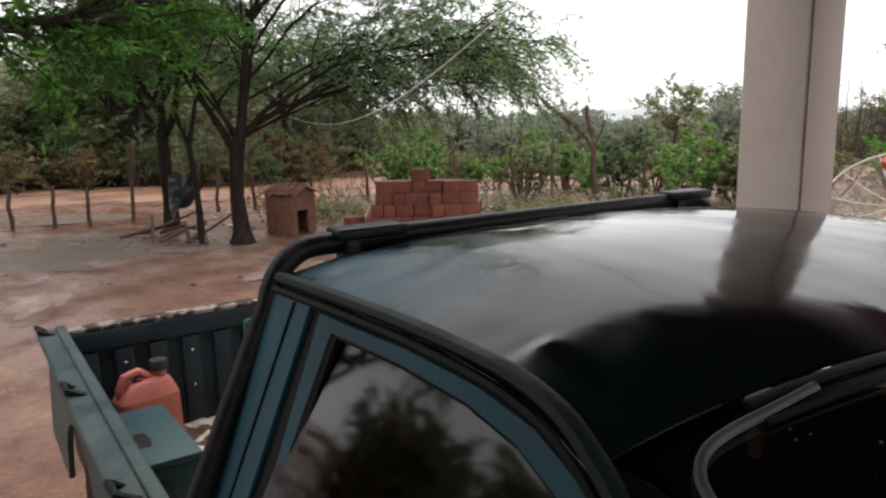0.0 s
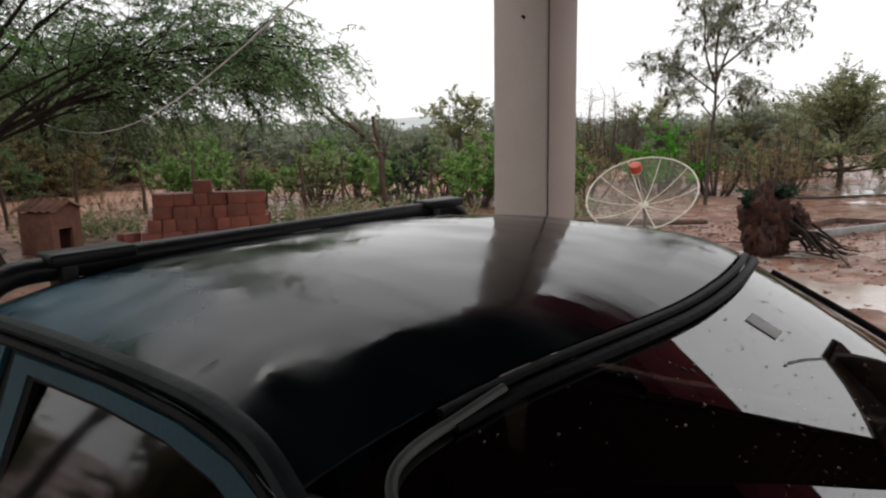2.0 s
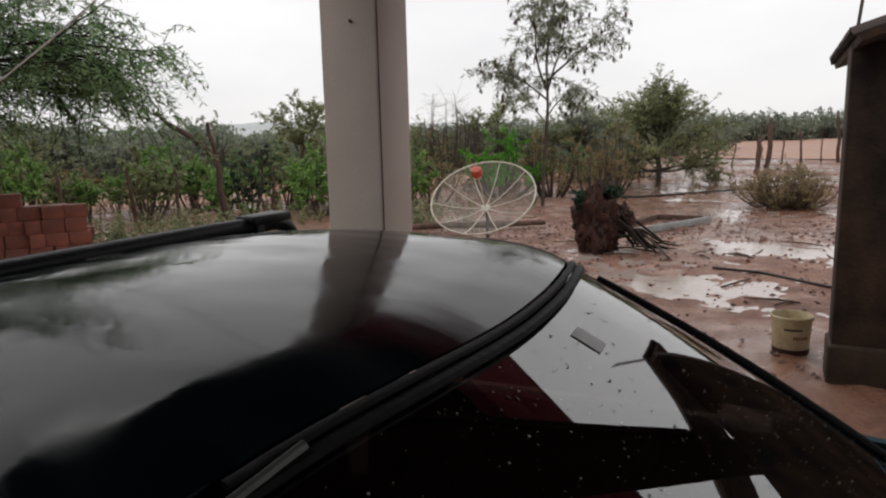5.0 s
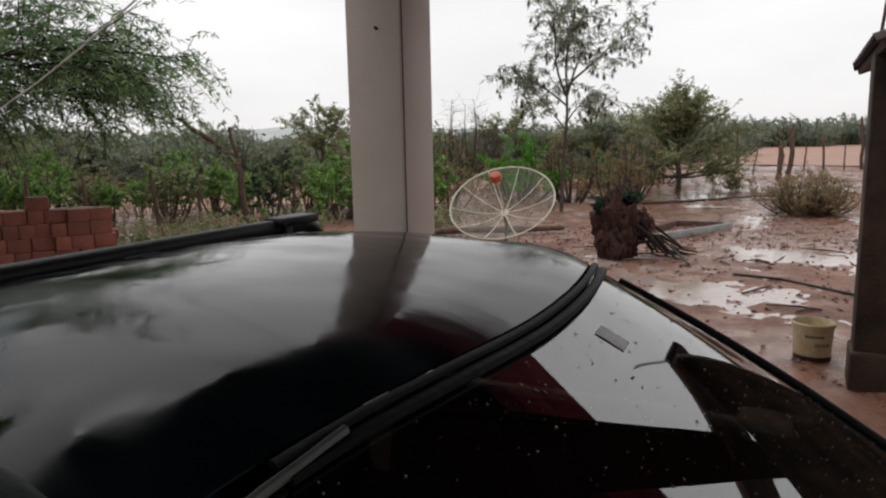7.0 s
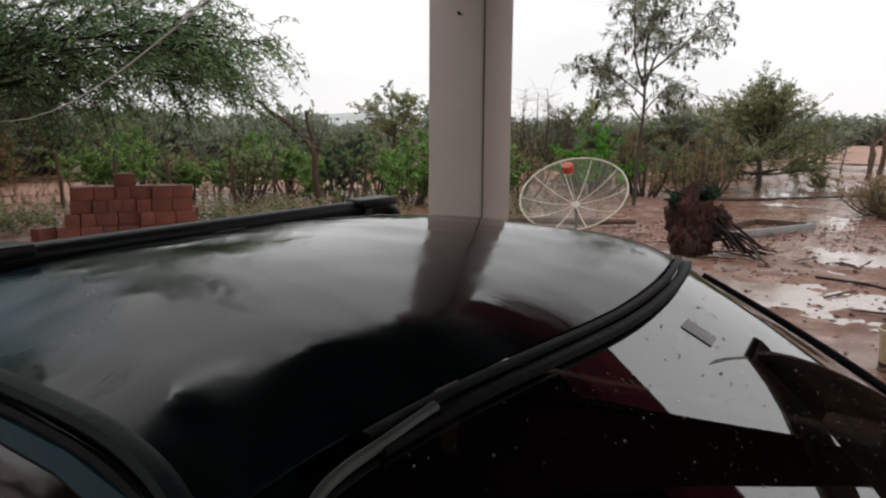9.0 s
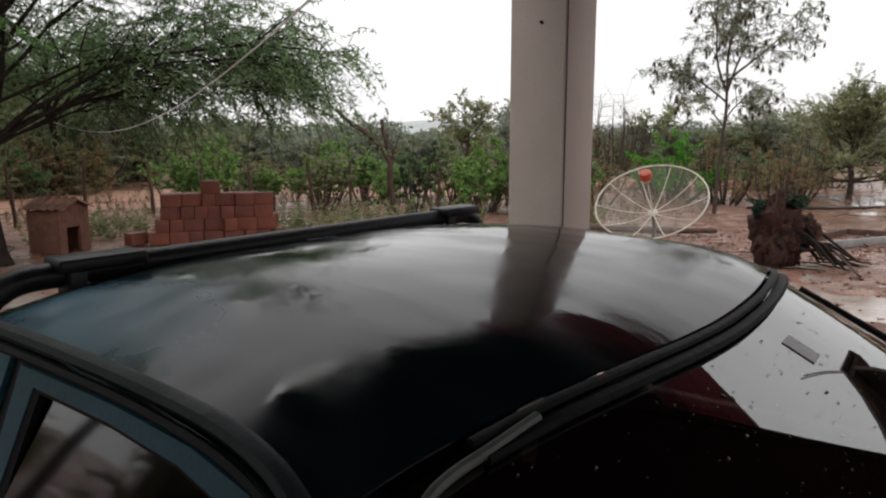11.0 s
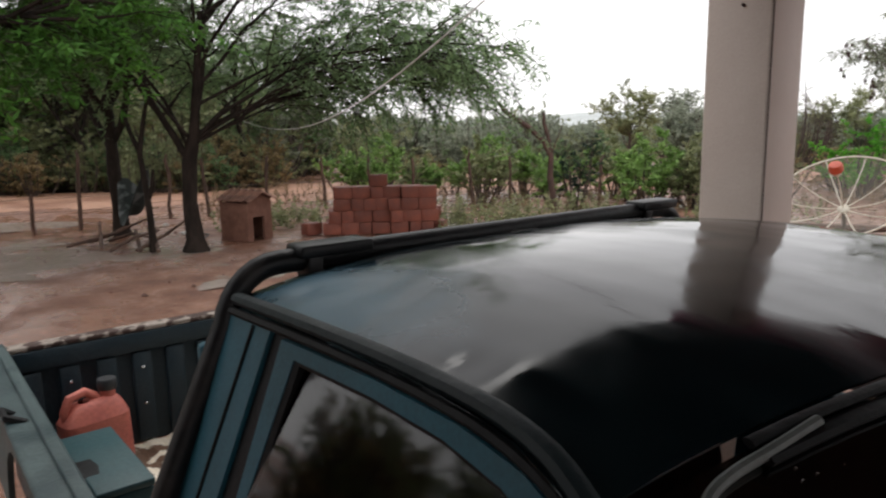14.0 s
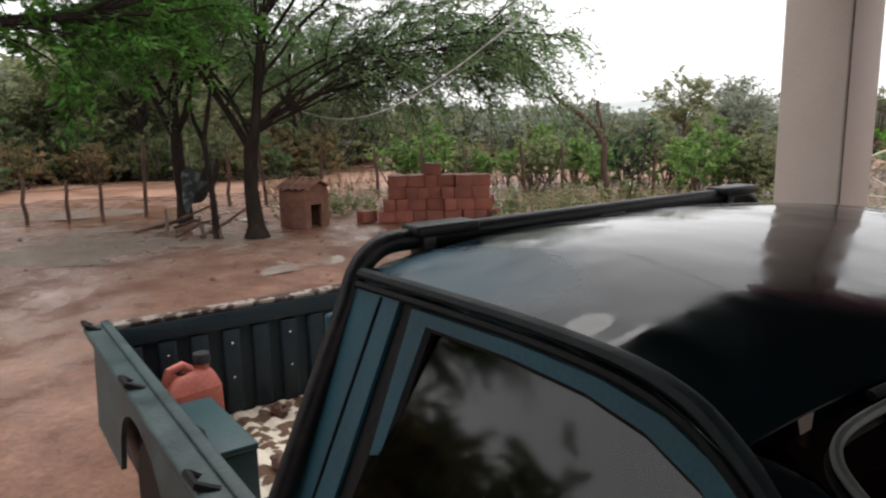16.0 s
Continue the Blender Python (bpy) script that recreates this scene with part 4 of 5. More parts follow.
tree("mesquite_tree", pose(-9.5, 8.6, 0), "mesquite tree with forked dark trunk behind the hammock", 33,
     [((0, 0, -0.1), 0.16), ((0.0, 0, 0.5), 0.115), ((-0.05, 0, 1.1), 0.11), ((-0.1, 0.05, 1.55), 0.095), ((-0.15, 0.1, 2.3), 0.07)],
     [((-0.9, 0.1, 0.9), 3.0, 0.07, 0.7), ((0.6, 0.5, 1.2), 3.0, 0.07, 0.75), ((-0.4, -0.6, 1.1), 2.8, 0.06, 0.9), ((0.1, 0.7, 1.1), 3.2, 0.06, 0.95), ((0.9, -0.1, 1.0), 2.8, 0.06, 1.0), ((-0.9, 0.8, 0.7), 3.2, 0.06, 0.95)],
     L_ALG, subs=14, twigs=9, per=38, leaf=(0.12, 0.030), drop=-0.14)
# First three copies stand unseen, added to darken the truck's reflections.
for x, y, a, k in ((-14.0, 2.2, 250, 1.15), (-16.0, 4.8, 310, 1.2), (-12.5, 0.4, 160, 1.05), (-18.6, 15.8, 70, 1.05), (-22.0, 9.4, 200, 1.1), (-14.4, 18.2, 130, 1.0), (-17.5, 4.0, 30, 1.0)):
    other = copy_thing(bpy.data.objects["mesquite_tree.001"], pose(x, y, 0))
    other.matrix_world = pose(x, y, 0, 0, 0, a) @ Matrix.Scale(k, 4)
    tagged(other, "dense drooping mesquite by the road, some unseen for dark reflections")
tree("leafy_yard_tree", pose(-9.2, 3.4, 0) @ Matrix.Scale(1.25, 4), "yard tree with fresh green drooping leaves", 45,
     [((0, 0, -0.1), 0.17), ((0.05, 0, 0.8), 0.14), ((0.1, 0.1, 1.8), 0.12), ((0.2, 0.2, 2.8), 0.08)],
     [((0.9, 0.9, 0.35), 3.0, 0.06, 0.8), ((0.5, 1.0, 0.6), 3.0, 0.06, 0.9), ((1.0, 0.4, 0.6), 2.6, 0.06, 0.9), ((0.3, 0.9, 0.9), 2.8, 0.05, 1.0), ((-0.8, 0.4, 0.8), 2.4, 0.05, 0.9), ((0.9, 0.7, 1.0), 2.6, 0.05, 1.0), ((-0.3, -0.9, 0.8), 2.2, 0.05, 1.0)],
     L_NEAR, subs=14, twigs=9, per=40, leaf=(0.13, 0.034), drop=-0.2, hang=0.3)
tree("pod_tree", pose(3.45, 15.9, 0), "slender tree with grey-green leaves and brown seed pods", 57,
     [((0, 0, -0.05), 0.045), ((0.05, 0, 1.2), 0.038), ((0.12, 0, 2.2), 0.032), ((0.1, 0, 2.9), 0.026)],
     [((0.55, 0.2, 1.2), 2.1, 0.03, 0.85), ((-0.5, -0.2, 1.3), 2.0, 0.03, 0.85), ((-0.7, 0.3, 0.7), 1.5, 0.025, 0.75), ((0.9, -0.2, 0.9), 1.9, 0.03, 0.95), ((0.1, 0.3, 1.6), 2.2, 0.03, 1.0), ((-0.2, -0.4, 1.2), 1.6, 0.025, 0.95), ((0.5, 0.3, 0.7), 1.1, 0.02, 0.6), ((-0.6, 0.1, 0.6), 1.1, 0.02, 0.55)],
     L_LEUC, bark=GREYBARK, subs=8, twigs=6, per=22, leaf=(0.16, 0.024), reach=(0.5, 1.0), twig_len=0.45, drop=-0.2, hang=0.5, pods=0.4, stretch=1.0)
tree("round_green_tree", pose(7.75, 20.2, 0), "rounded green thorn tree leafy nearly to the ground", 63,
     [((0, 0, -0.05), 0.09), ((0.03, 0, 0.4), 0.07), ((0.0, 0.05, 0.9), 0.06), ((0.05, 0.0, 1.5), 0.05)], ray_limbs(random.Random(5), 11, -0.1, 0.5, (1.6, 2.1), 0.035, (0.3, 0.7)) + ray_limbs(random.Random(6), 12, 0.5, 1.8, (1.2, 1.7), 0.035, (0.6, 1.0)),
     L_BRUSH, bark=GREYBARK, subs=9, twigs=7, per=26, leaf=(0.09, 0.034), reach=(0.5, 0.9), twig_len=0.45, drop=0.0, hang=0.05)
bush("bright_green_bush", pose(2.75, 18.2, 0), "dense vivid green bush", 71, 1.75, 2.3, L_BRIGHT, stems=16, per=60, leaf=(0.085, 0.045), bare=0.35)
bush("dry_bush", pose(4.9, 16.6, 0), "dry yellow-brown bush with thin stems", 73, 1.85, 1.6, L_DRY, stems=12, per=26, leaf=(0.06, 0.03), bare=0.3)
bush("dry_bush", pose(4.1, 18.0, 0), "tall dry tan bush behind the dish", 74, 2.2, 2.0, L_DRY, stems=16, per=30, leaf=(0.06, 0.03), bare=0.2)
bush("dry_bush", pose(5.9, 18.4, 0), "tall dry tan bush beside the rounded tree", 75, 2.1, 1.7, L_DRY, stems=14, per=28, leaf=(0.06, 0.03), bare=0.2)
bush("dry_bush", pose(0.9, 17.2, 0), "tall dry tan bush behind the dish", 76, 1.9, 1.8, L_DRY, stems=14, per=30, leaf=(0.06, 0.03), bare=0.2)
bush("dry_bush", pose(8.3, 14.2, 0), "low rounded tangle of dry brown brush", 77, 0.95, 2.2, L_DRY, stems=60, per=34, leaf=(0.07, 0.012), bare=0.0, twigs=9)
bush("small_green_bush", pose(9.55, 20.3, 0), "small dark green bush beside the track", 79, 0.65, 0.6, L_BRUSH, stems=9, per=40)
bush("bare_tree", pose(2.1, 29.0, 0), "leafless grey twiggy tree", 83, 3.7, 3.2, L_DRY, stems=30, per=0, bare=0.3, twigs=20, category="tree")

tree("thin_leafy_tree", pose(-2.95, 22.0, 0), "thin leafy tree standing above the scrub", 66, [((0, 0, -0.05), 0.06), ((0.05, 0, 0.8), 0.05), ((0.1, 0.05, 1.7), 0.035)],
     ray_limbs(random.Random(9), 9, 0.5, 1.8, (0.9, 1.4), 0.025, (0.55, 1.0)), L_BRUSH, bark=GREYBARK, subs=5, twigs=5, per=24, leaf=(0.11, 0.05), reach=(0.4, 0.7), twig_len=0.4, drop=0.0, hang=0.0)

# shrubs in the garden plot behind the bricks
kinds = [bush("garden_shrub", pose(-7.3, 14.2, 0), "knee-to-head-high garden shrub with fresh green leaves", 90 + k, 1.25 + 0.15 * k, 1.3, (L_BEAN, L_BEAN, L_BRUSH)[k % 3], stems=8, per=46, leaf=(0.085, 0.06), bare=0.45, group="garden shrubs") for k in range(3)]
spots = [(-8.6 + 0.72 * k + R.uniform(-0.25, 0.25), 14.6 + 0.16 * k + R.uniform(-1.2, 1.6)) for k in range(13)] + [(-8.5 + 0.9 * k, 17.0 + R.uniform(-0.8, 1.2)) for k in range(9)] + [(-1.5, 15.3), (-0.6, 15.0), (-0.9, 16.2), (0.2, 15.7), (-0.2, 14.8)]
for k, (x, y) in enumerate(spots):
    m = pose(x, y, 0, 0, 0, R.uniform(0, 360)) @ Matrix.Scale(R.uniform(0.75, 1.15), 4)
    if k < 3:
        kinds[k].matrix_world = m
    else:
        o = copy_thing(kinds[k % 3], m)
        o.matrix_world = m

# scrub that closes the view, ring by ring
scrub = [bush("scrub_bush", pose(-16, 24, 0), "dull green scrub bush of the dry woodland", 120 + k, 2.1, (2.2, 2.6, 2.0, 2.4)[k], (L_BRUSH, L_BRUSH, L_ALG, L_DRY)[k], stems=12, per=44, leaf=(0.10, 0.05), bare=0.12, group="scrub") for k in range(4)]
faraway = [bush("far_scrub", pose(-30, 60, 0), "far scrub with rain haze in its pale leaf colour", 160 + k, 2.1, 3.0, L_FAR, stems=24, per=40, leaf=(0.11, 0.06), bare=0.0, twigs=7, group="scrub") for k in range(2)]
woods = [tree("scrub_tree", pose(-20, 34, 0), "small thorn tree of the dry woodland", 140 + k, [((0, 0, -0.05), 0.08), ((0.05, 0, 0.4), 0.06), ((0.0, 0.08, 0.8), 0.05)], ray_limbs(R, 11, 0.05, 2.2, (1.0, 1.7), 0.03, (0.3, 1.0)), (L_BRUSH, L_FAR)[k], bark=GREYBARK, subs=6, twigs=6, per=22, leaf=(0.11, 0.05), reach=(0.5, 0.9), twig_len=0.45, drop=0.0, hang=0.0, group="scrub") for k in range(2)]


def scatter(kindlist, count, r0, r1, a0, a1, tall, step=0, pick=None):
    for k in range(count):
        a = radians(R.uniform(a0, a1))
        r = math.sqrt(R.uniform(r0 * r0, r1 * r1))
        x, y = r * math.sin(a), r * math.cos(a)
        src = kindlist[(k + step) % len(kindlist)]
        s = (1.7 + r * R.uniform(*tall)) / 2.2
        m = pose(x, y, -0.35 * s if r > 60 else 0, 0, 0, R.uniform(0, 360)) @ Matrix.Diagonal((s * R.uniform(0.9, 1.35), s * R.uniform(0.9, 1.35), s, 1))
        if not src.get("used"):
            src["used"] = 1
            src.matrix_world = m
        else:
            copy_thing(src, m).matrix_world = m


scatter(scrub, 26, 20, 30, -34, 21, (-0.035, 0.008))
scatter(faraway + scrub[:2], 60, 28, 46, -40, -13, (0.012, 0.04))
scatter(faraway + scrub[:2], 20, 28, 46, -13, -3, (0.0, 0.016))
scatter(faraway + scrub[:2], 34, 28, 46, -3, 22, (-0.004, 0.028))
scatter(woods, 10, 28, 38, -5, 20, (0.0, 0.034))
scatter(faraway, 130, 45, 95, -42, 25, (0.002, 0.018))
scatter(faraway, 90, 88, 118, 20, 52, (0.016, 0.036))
scatter(scrub + woods, 60, 25, 34, -82, -34, (0.03, 0.10))
scatter(woods, 40, 34, 60, -84, -36, (0.03, 0.09))
scatter(scrub, 100, 21.5, 27, -88, -36, (-0.02, 0.03))
scatter(scrub, 24, 14, 22, -130, -96, (0.06, 0.16))
for o in scrub + woods + faraway:
    if "used" in o:
        del o["used"]

# distant low hill, its haze painted into the colour
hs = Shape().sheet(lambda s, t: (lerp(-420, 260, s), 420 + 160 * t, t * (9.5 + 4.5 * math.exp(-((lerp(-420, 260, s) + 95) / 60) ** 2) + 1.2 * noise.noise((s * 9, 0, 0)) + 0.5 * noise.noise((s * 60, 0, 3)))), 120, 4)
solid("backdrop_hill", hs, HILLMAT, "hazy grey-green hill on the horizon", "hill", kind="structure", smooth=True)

# ---- dirt road and far field ----
def strip_road(name, pts, width, z, material, label):
    s = Shape()
    n = len(pts)
    vs = []
    for i, p in enumerate(pts):
        d = (Vector(pts[min(i + 1, n - 1)]) - Vector(pts[max(i - 1, 0)])).normalized()
        q = Vector((-d.y, d.x))
        for j in range(5):
            w = (j / 4 - 0.5) * width * (1 + 0.12 * noise.noise((i * 0.6, j, 3)))
            x, y = p[0] + q.x * w, p[1] + q.y * w
            vs.append((x, y, ground_z(x, y) + z - (0.05 if j in (0, 4) else 0)))
    s.add(vs, [(i * 5 + j, (i + 1) * 5 + j, (i + 1) * 5 + j + 1, i * 5 + j + 1) for i in range(n - 1) for j in range(4)])
    return solid(name, s, material, label, "road", kind="structure", smooth=True)


strip_road("road", [(-34 + 0.9 * k, 1.5 + 0.62 * k + 0.4 * math.sin(k * 0.3)) for k in range(52)], 6.0, 0.05, ROAD, "sandy red dirt road beyond the fence")
strip_road("field", [(18 + 1.6 * k, 36 + 1.6 * k) for k in range(24)], 30.0, 0.05, ROAD, "bare pinkish field beyond the far fence")

# ---- brick pile ----
pile = thing("brick_pile", pose(-5.55, 10.45, 0, 0, 0, 28) @ Matrix.Scale(1.03, 4), "stepped pile of red hollow clay bricks on the earth", "brick pile")
bs = Shape().box((0, 0, 0.095), (0.287, 0.192, 0.188)).mesh("brick", BRICK, bevel=0.005)
rows = [(-0.86, 0.95, 3), (-0.78, 0.95, 3), (-0.72, 0.88, 2), (-0.70, 0.82, 2), (-0.10, 0.18, 1)]
for layer, (x0, x1, deep) in enumerate(rows):
    for j in range(deep):
        x = x0 + R.uniform(-0.03, 0.03)
        while x < x1 - 0.12:
            turned = R.random() < 0.3
            ln = 0.192 if turned else 0.287
            o = new("brick", bs)
            o.parent = pile
            y = -0.30 + j * 0.205 + 0.035 * layer + R.uniform(-0.03, 0.02) - (0.07 if x > 0.1 and layer < 4 else 0.0)
            o.matrix_basis = pose(x + ln / 2, y, layer * 0.189, 0, 0, R.uniform(-3, 3) + (90 if turned else 0))
            x += ln + R.uniform(0.002, 0.014)
for x, y, z, a in ((1.02, -0.30, 0, 70), (-1.08, -0.25, 0, 40)):
    o = new("brick", bs)
    o.parent = pile
    o.matrix_basis = pose(x, y, z, 0, 0, a)

# ---- kennel ----
kennel = thing("dog_kennel", pose(-7.17, 8.97, 0, 0, 0, -4), "small mud-brick dog kennel with a clay tile roof", "kennel")
part("wall", Shape().box((-0.255, 0, 0.31), (0.05, 0.58, 0.62)), MUDWALL, kennel, bevel=0.01)
part("wall", Shape().box((0, -0.265, 0.31), (0.46, 0.05, 0.62)), MUDWALL, kennel, bevel=0.01)
part("wall", Shape().box((0, 0.265, 0.31), (0.46, 0.05, 0.62)), MUDWALL, kennel, bevel=0.01)
part("front_wall", Shape().box((0.255, -0.225, 0.31), (0.05, 0.13, 0.62)).box((0.255, 0.20, 0.31), (0.05, 0.18, 0.62)).box((0.255, -0.025, 0.50), (0.05, 0.27, 0.24)).add([(0.232, -0.29, 0.62), (0.232, 0.29, 0.62), (0.232, 0.0, 0.76), (0.278, -0.29, 0.62), (0.278, 0.29, 0.62), (0.278, 0, 0.76)], [(0, 1, 2), (3, 5, 4), (0, 3, 4, 1), (1, 4, 5, 2), (2, 5, 3, 0)]), MUDWALL, kennel)
for sg in (-1, 1):
    for k in range(5):
        tl2 = Shape().slab(lambda s, t: (lerp(-0.075, 0.075, t), lerp(0, 0.36, s), 0.04 * math.sin(math.pi * t)), 2, 6, (0, 0, -0.014))
        part("roof_tile", tl2, CLAYTILE, kennel, m=pose(-0.29 + 0.145 * k + R.uniform(-0.01, 0.01), 0.0, 0.775 + R.uniform(0, 0.012), -24, 0, 0 if sg > 0 else 180), smooth=True)

# ---- fences ----
def post(place, h, r, lean, seed, label="rough dark fence post in the earth", group="fence posts"):
    rg = random.Random(seed)
    pts = [(0, 0, -0.1)] + [(lean[0] * s + rg.uniform(-1, 1) * r * 0.8, lean[1] * s + rg.uniform(-1, 1) * r * 0.8, h * s) for s in (0.2, 0.45, 0.7, 0.9, 1.0)]
    return solid("fence_post", Shape().tube(pts, [r * 1.1, r * 1.05, r, r * 0.95, r * 0.9, r * 0.6], 7), DEADWOOD, label, "fence post", group, smooth=True, m=pose(place[0], place[1], 0))


left = [(-14.5, 4.6, 0.95), (-13.4, 5.8, 0.9), (-12.1, 7.4, 0.95), (-11.8, 8.0, 0.75), (-11.5, 8.5, 0.68), (-10.95, 9.0, 1.45), (-10.6, 10.9, 1.30), (-10.0, 11.35, 1.20), (-9.3, 12.4, 1.2), (-8.3, 13.2, 1.15), (-7.4, 13.6, 1.2), (-6.4, 13.9, 1.1), (-5.2, 14.3, 1.2), (-4.4, 14.6, 1.1), (-2.6, 15.2, 1.1)]
for k, (x, y, h) in enumerate(left):
    post((x, y), h, 0.036, (R.uniform(-0.08, 0.08), R.uniform(-0.05, 0.05)), 200 + k)
right = [(13.3, 28.8, 1.2, .06), (13.9, 28.4, 1.0, .05), (14.2, 30.4, 1.6, .06), (15.9, 30, 2.0, .06), (12.86, 24.4, 1.25, .13), (13.6, 25.6, 1.3, .10), (15.1, 27.9, 2.0, .16), (16.95, 30.1, 1.2, .06), (17.6, 29.7, 1.55, .08), (18.9, 30.3, 1.4, .05), (19.7, 30.3, 2.3, .12), (21.5, 31, 1.4, .06), (12.3, 27.2, 0.9, .05), (11.6, 29.5, 1.0, .05), (10.9, 30.5, 1.0, .05)]
right = [(x, y, h, r * 0.6) for x, y, h, r in right]
for k, (x, y, h, r) in enumerate(right):
    post((x, y), h, r, (R.uniform(-0.2, 0.2), R.uniform(-0.1, 0.1)), 240 + k, "weathered leaning fence post by the field")
for z in (0.35, 0.6):
    solid("fence_wire", Shape().tube([(x, y, z) for x, y, h in left], 0.004, 4), RUSTWIRE, "rusty barbed wire along the yard fence", "wire", "fence wires")

# ---- dead forked tree and poles ----
solid("dead_forked_tree", Shape().tube([(0.12, 0, -0.1), (0.05, 0, 0.35), (-0.02, 0, 0.75), (0.0, 0, 1.15), (-0.15, 0, 1.45), (-0.5, 0, 1.75), (-0.9, 0, 2.0), (-1.08, 0, 2.2)], [0.075, 0.065, 0.06, 0.058, 0.055, 0.05, 0.045, 0.034], 8).tube([(0.0, 0, 1.12), (-0.05, 0.02, 1.45), (-0.15, 0, 1.8), (-0.16, 0, 2.0)], [0.045, 0.04, 0.036, 0.03], 7).tube([(0.0, 0, 1.2), (0.12, 0.0, 1.5), (0.2, 0.05, 1.75)], [0.02, 0.012, 0.008], 5), DARKWOOD, "crooked dead tree trunk forking at the top", "dead tree", smooth=True, m=pose(-3.2, 13.3, 0))
bush("drooping_shrub", pose(-2.9, 14.5, 0), "dark drooping shrub beside the dead trunk", 301, 1.7, 1.0, L_DARK, stems=8, per=36, leaf=(0.09, 0.025), hang=0.6, bare=0.4)
solid("crooked_sapling", Shape().tube([(0, 0, -0.1), (-0.02, 0, 0.5), (-0.06, 0, 1.0), (-0.12, 0, 1.45), (-0.02, 0, 1.8), (0.1, 0, 2.2), (0.12, 0, 2.7)], [0.06, 0.05, 0.044, 0.04, 0.034, 0.026, 0.015], 8).tube([(-0.12, 0, 1.45), (-0.3, 0, 1.8), (-0.42, 0.05, 2.2)], [0.04, 0.03, 0.015], 6).tube([(-0.04, 0, 0.75), (0.1, -0.03, 0.95), (0.14, -0.03, 1.2)], [0.038, 0.034, 0.024], 7), BARK, "crooked forked sapling trunk with a cut stub", "sapling", smooth=True, m=pose(-7.8, 7.6, 0))
solid("hammock", Shape().slab(lambda s, t: Vector((-9.4, 8.55, 0.94)).lerp(Vector((-7.95, 7.72, 1.18)), s) + Vector((0, 0, -0.62 * math.sin(math.pi * s) ** 1.5)) + Vector((0.10, 0.17, 0.25 * (2 * t - 1) ** 2)) * ((2 * t - 1) * (0.15 + 0.85 * math.sin(math.pi * s))) + Vector((0, 0, 0.10 * (2 * t - 1) ** 2 * math.sin(math.pi * s))), 26, 10, (0.004, 0.006, 0.006)), CLOTH, "sagging dark cloth hammock tied between the trunks", "hammock", smooth=True)
for k in range(9):
    x, y = -8.55 + R.uniform(-0.6, 0.7), 7.75 + R.uniform(-0.3, 0.4)
    a, ln = R.uniform(0, math.pi), R.uniform(0.6, 1.3)
    d = Vector((math.cos(a), math.sin(a), 0)) * ln / 2
    solid("stick", Shape().tube([Vector((x, y, 0.03)) - d, Vector((x, y, 0.12 + R.uniform(0, 0.1))), Vector((x, y, 0.04 + R.uniform(0, 0.45))) + d], [0.03, 0.026, 0.015], 6), DEADWOOD, "grey dead stick on a heap of cut branches", "stick", "stick heap", smooth=True)

# ---- satellite dish ----
ax = Vector((-0.24, -0.56, 0.79)).normalized()
dm = Matrix.Translation((1.557, 11.03, 0.50)) @ ax.to_track_quat("Z", "Y").to_matrix().to_4x4()
dish = thing("satellite_dish", dm, "large mesh satellite dish with cream ribs and red feed cap", "satellite dish")
RAD, FOC = 0.84, 0.70


def bowl(r):
    return r * r / (4 * FOC)


part("net", Shape().sheet(lambda s, t: (RAD * (0.08 + 0.92 * s) * math.cos(2 * math.pi * t), RAD * (0.08 + 0.92 * s) * math.sin(2 * math.pi * t), bowl(RAD * (0.08 + 0.92 * s))), 8, 40), NET, dish, "fine wire net", smooth=True)
part("rim", Shape().tube([(RAD * math.cos(2 * math.pi * k / 48), RAD * math.sin(2 * math.pi * k / 48), bowl(RAD)) for k in range(49)], 0.013, 8, cap=False), WHITEMETAL, dish, smooth=True)
for k in range(10):
    a = 2 * math.pi * (k + 0.3) / 10
    part("rib", Shape().tube([(RAD * s / 6 * math.cos(a), RAD * s / 6 * math.sin(a), bowl(RAD * s / 6) + 0.004) for s in range(7)], 0.0085, 6), WHITEMETAL, dish, smooth=True)
part("hub", Shape().lathe([(0.0, -0.03), (0.075, -0.03), (0.08, 0.0), (0.05, 0.03), (0.0, 0.035)], sides=16), WHITEMETAL, dish, smooth=True)
part("feed_arm", Shape().tube([(0, 0, 0.02), (0.01, 0.0, FOC * 0.55), (0, 0, FOC)], 0.011, 6), WHITEMETAL, dish, smooth=True)
feed = part("feed", Shape().lathe([(0.02, FOC - 0.06), (0.06, FOC - 0.05), (0.065, FOC - 0.01), (0.055, FOC)], sides=16), WHITEMETAL, dish, smooth=True)
part("feed_cap", Shape().lathe([(0.075, FOC), (0.09, FOC + 0.01), (0.09, FOC + 0.09), (0.075, FOC + 0.12), (0.02, FOC + 0.125)], sides=16), REDCAP, feed, "red plastic cap", smooth=True)
stand = Shape().tube([(0, 0, -0.02), tuple(dm.inverted() @ Vector((1.60, 11.15, 0.3))), tuple(dm.inverted() @ Vector((1.60, 11.15, -0.1)))], 0.03, 8)
part("stand", stand, RUSTWIRE, dish, smooth=True)
solid("log", Shape().tube([(-1.4, 0, 0.06), (-0.4, 0.05, 0.08), (0.6, -0.02, 0.07), (1.5, 0.06, 0.06)], [0.05, 0.06, 0.06, 0.04], 8), DEADWOOD, "dark fallen log on the wet earth", "log", smooth=True, m=pose(1.3, 12.2, 0, 0, 0, 4))

# ---- uprooted stump ----
stump = thing("uprooted_stump", pose(3.02, 9.7, 0), "uprooted stump with a dark red root ball and leaves", "tree stump")


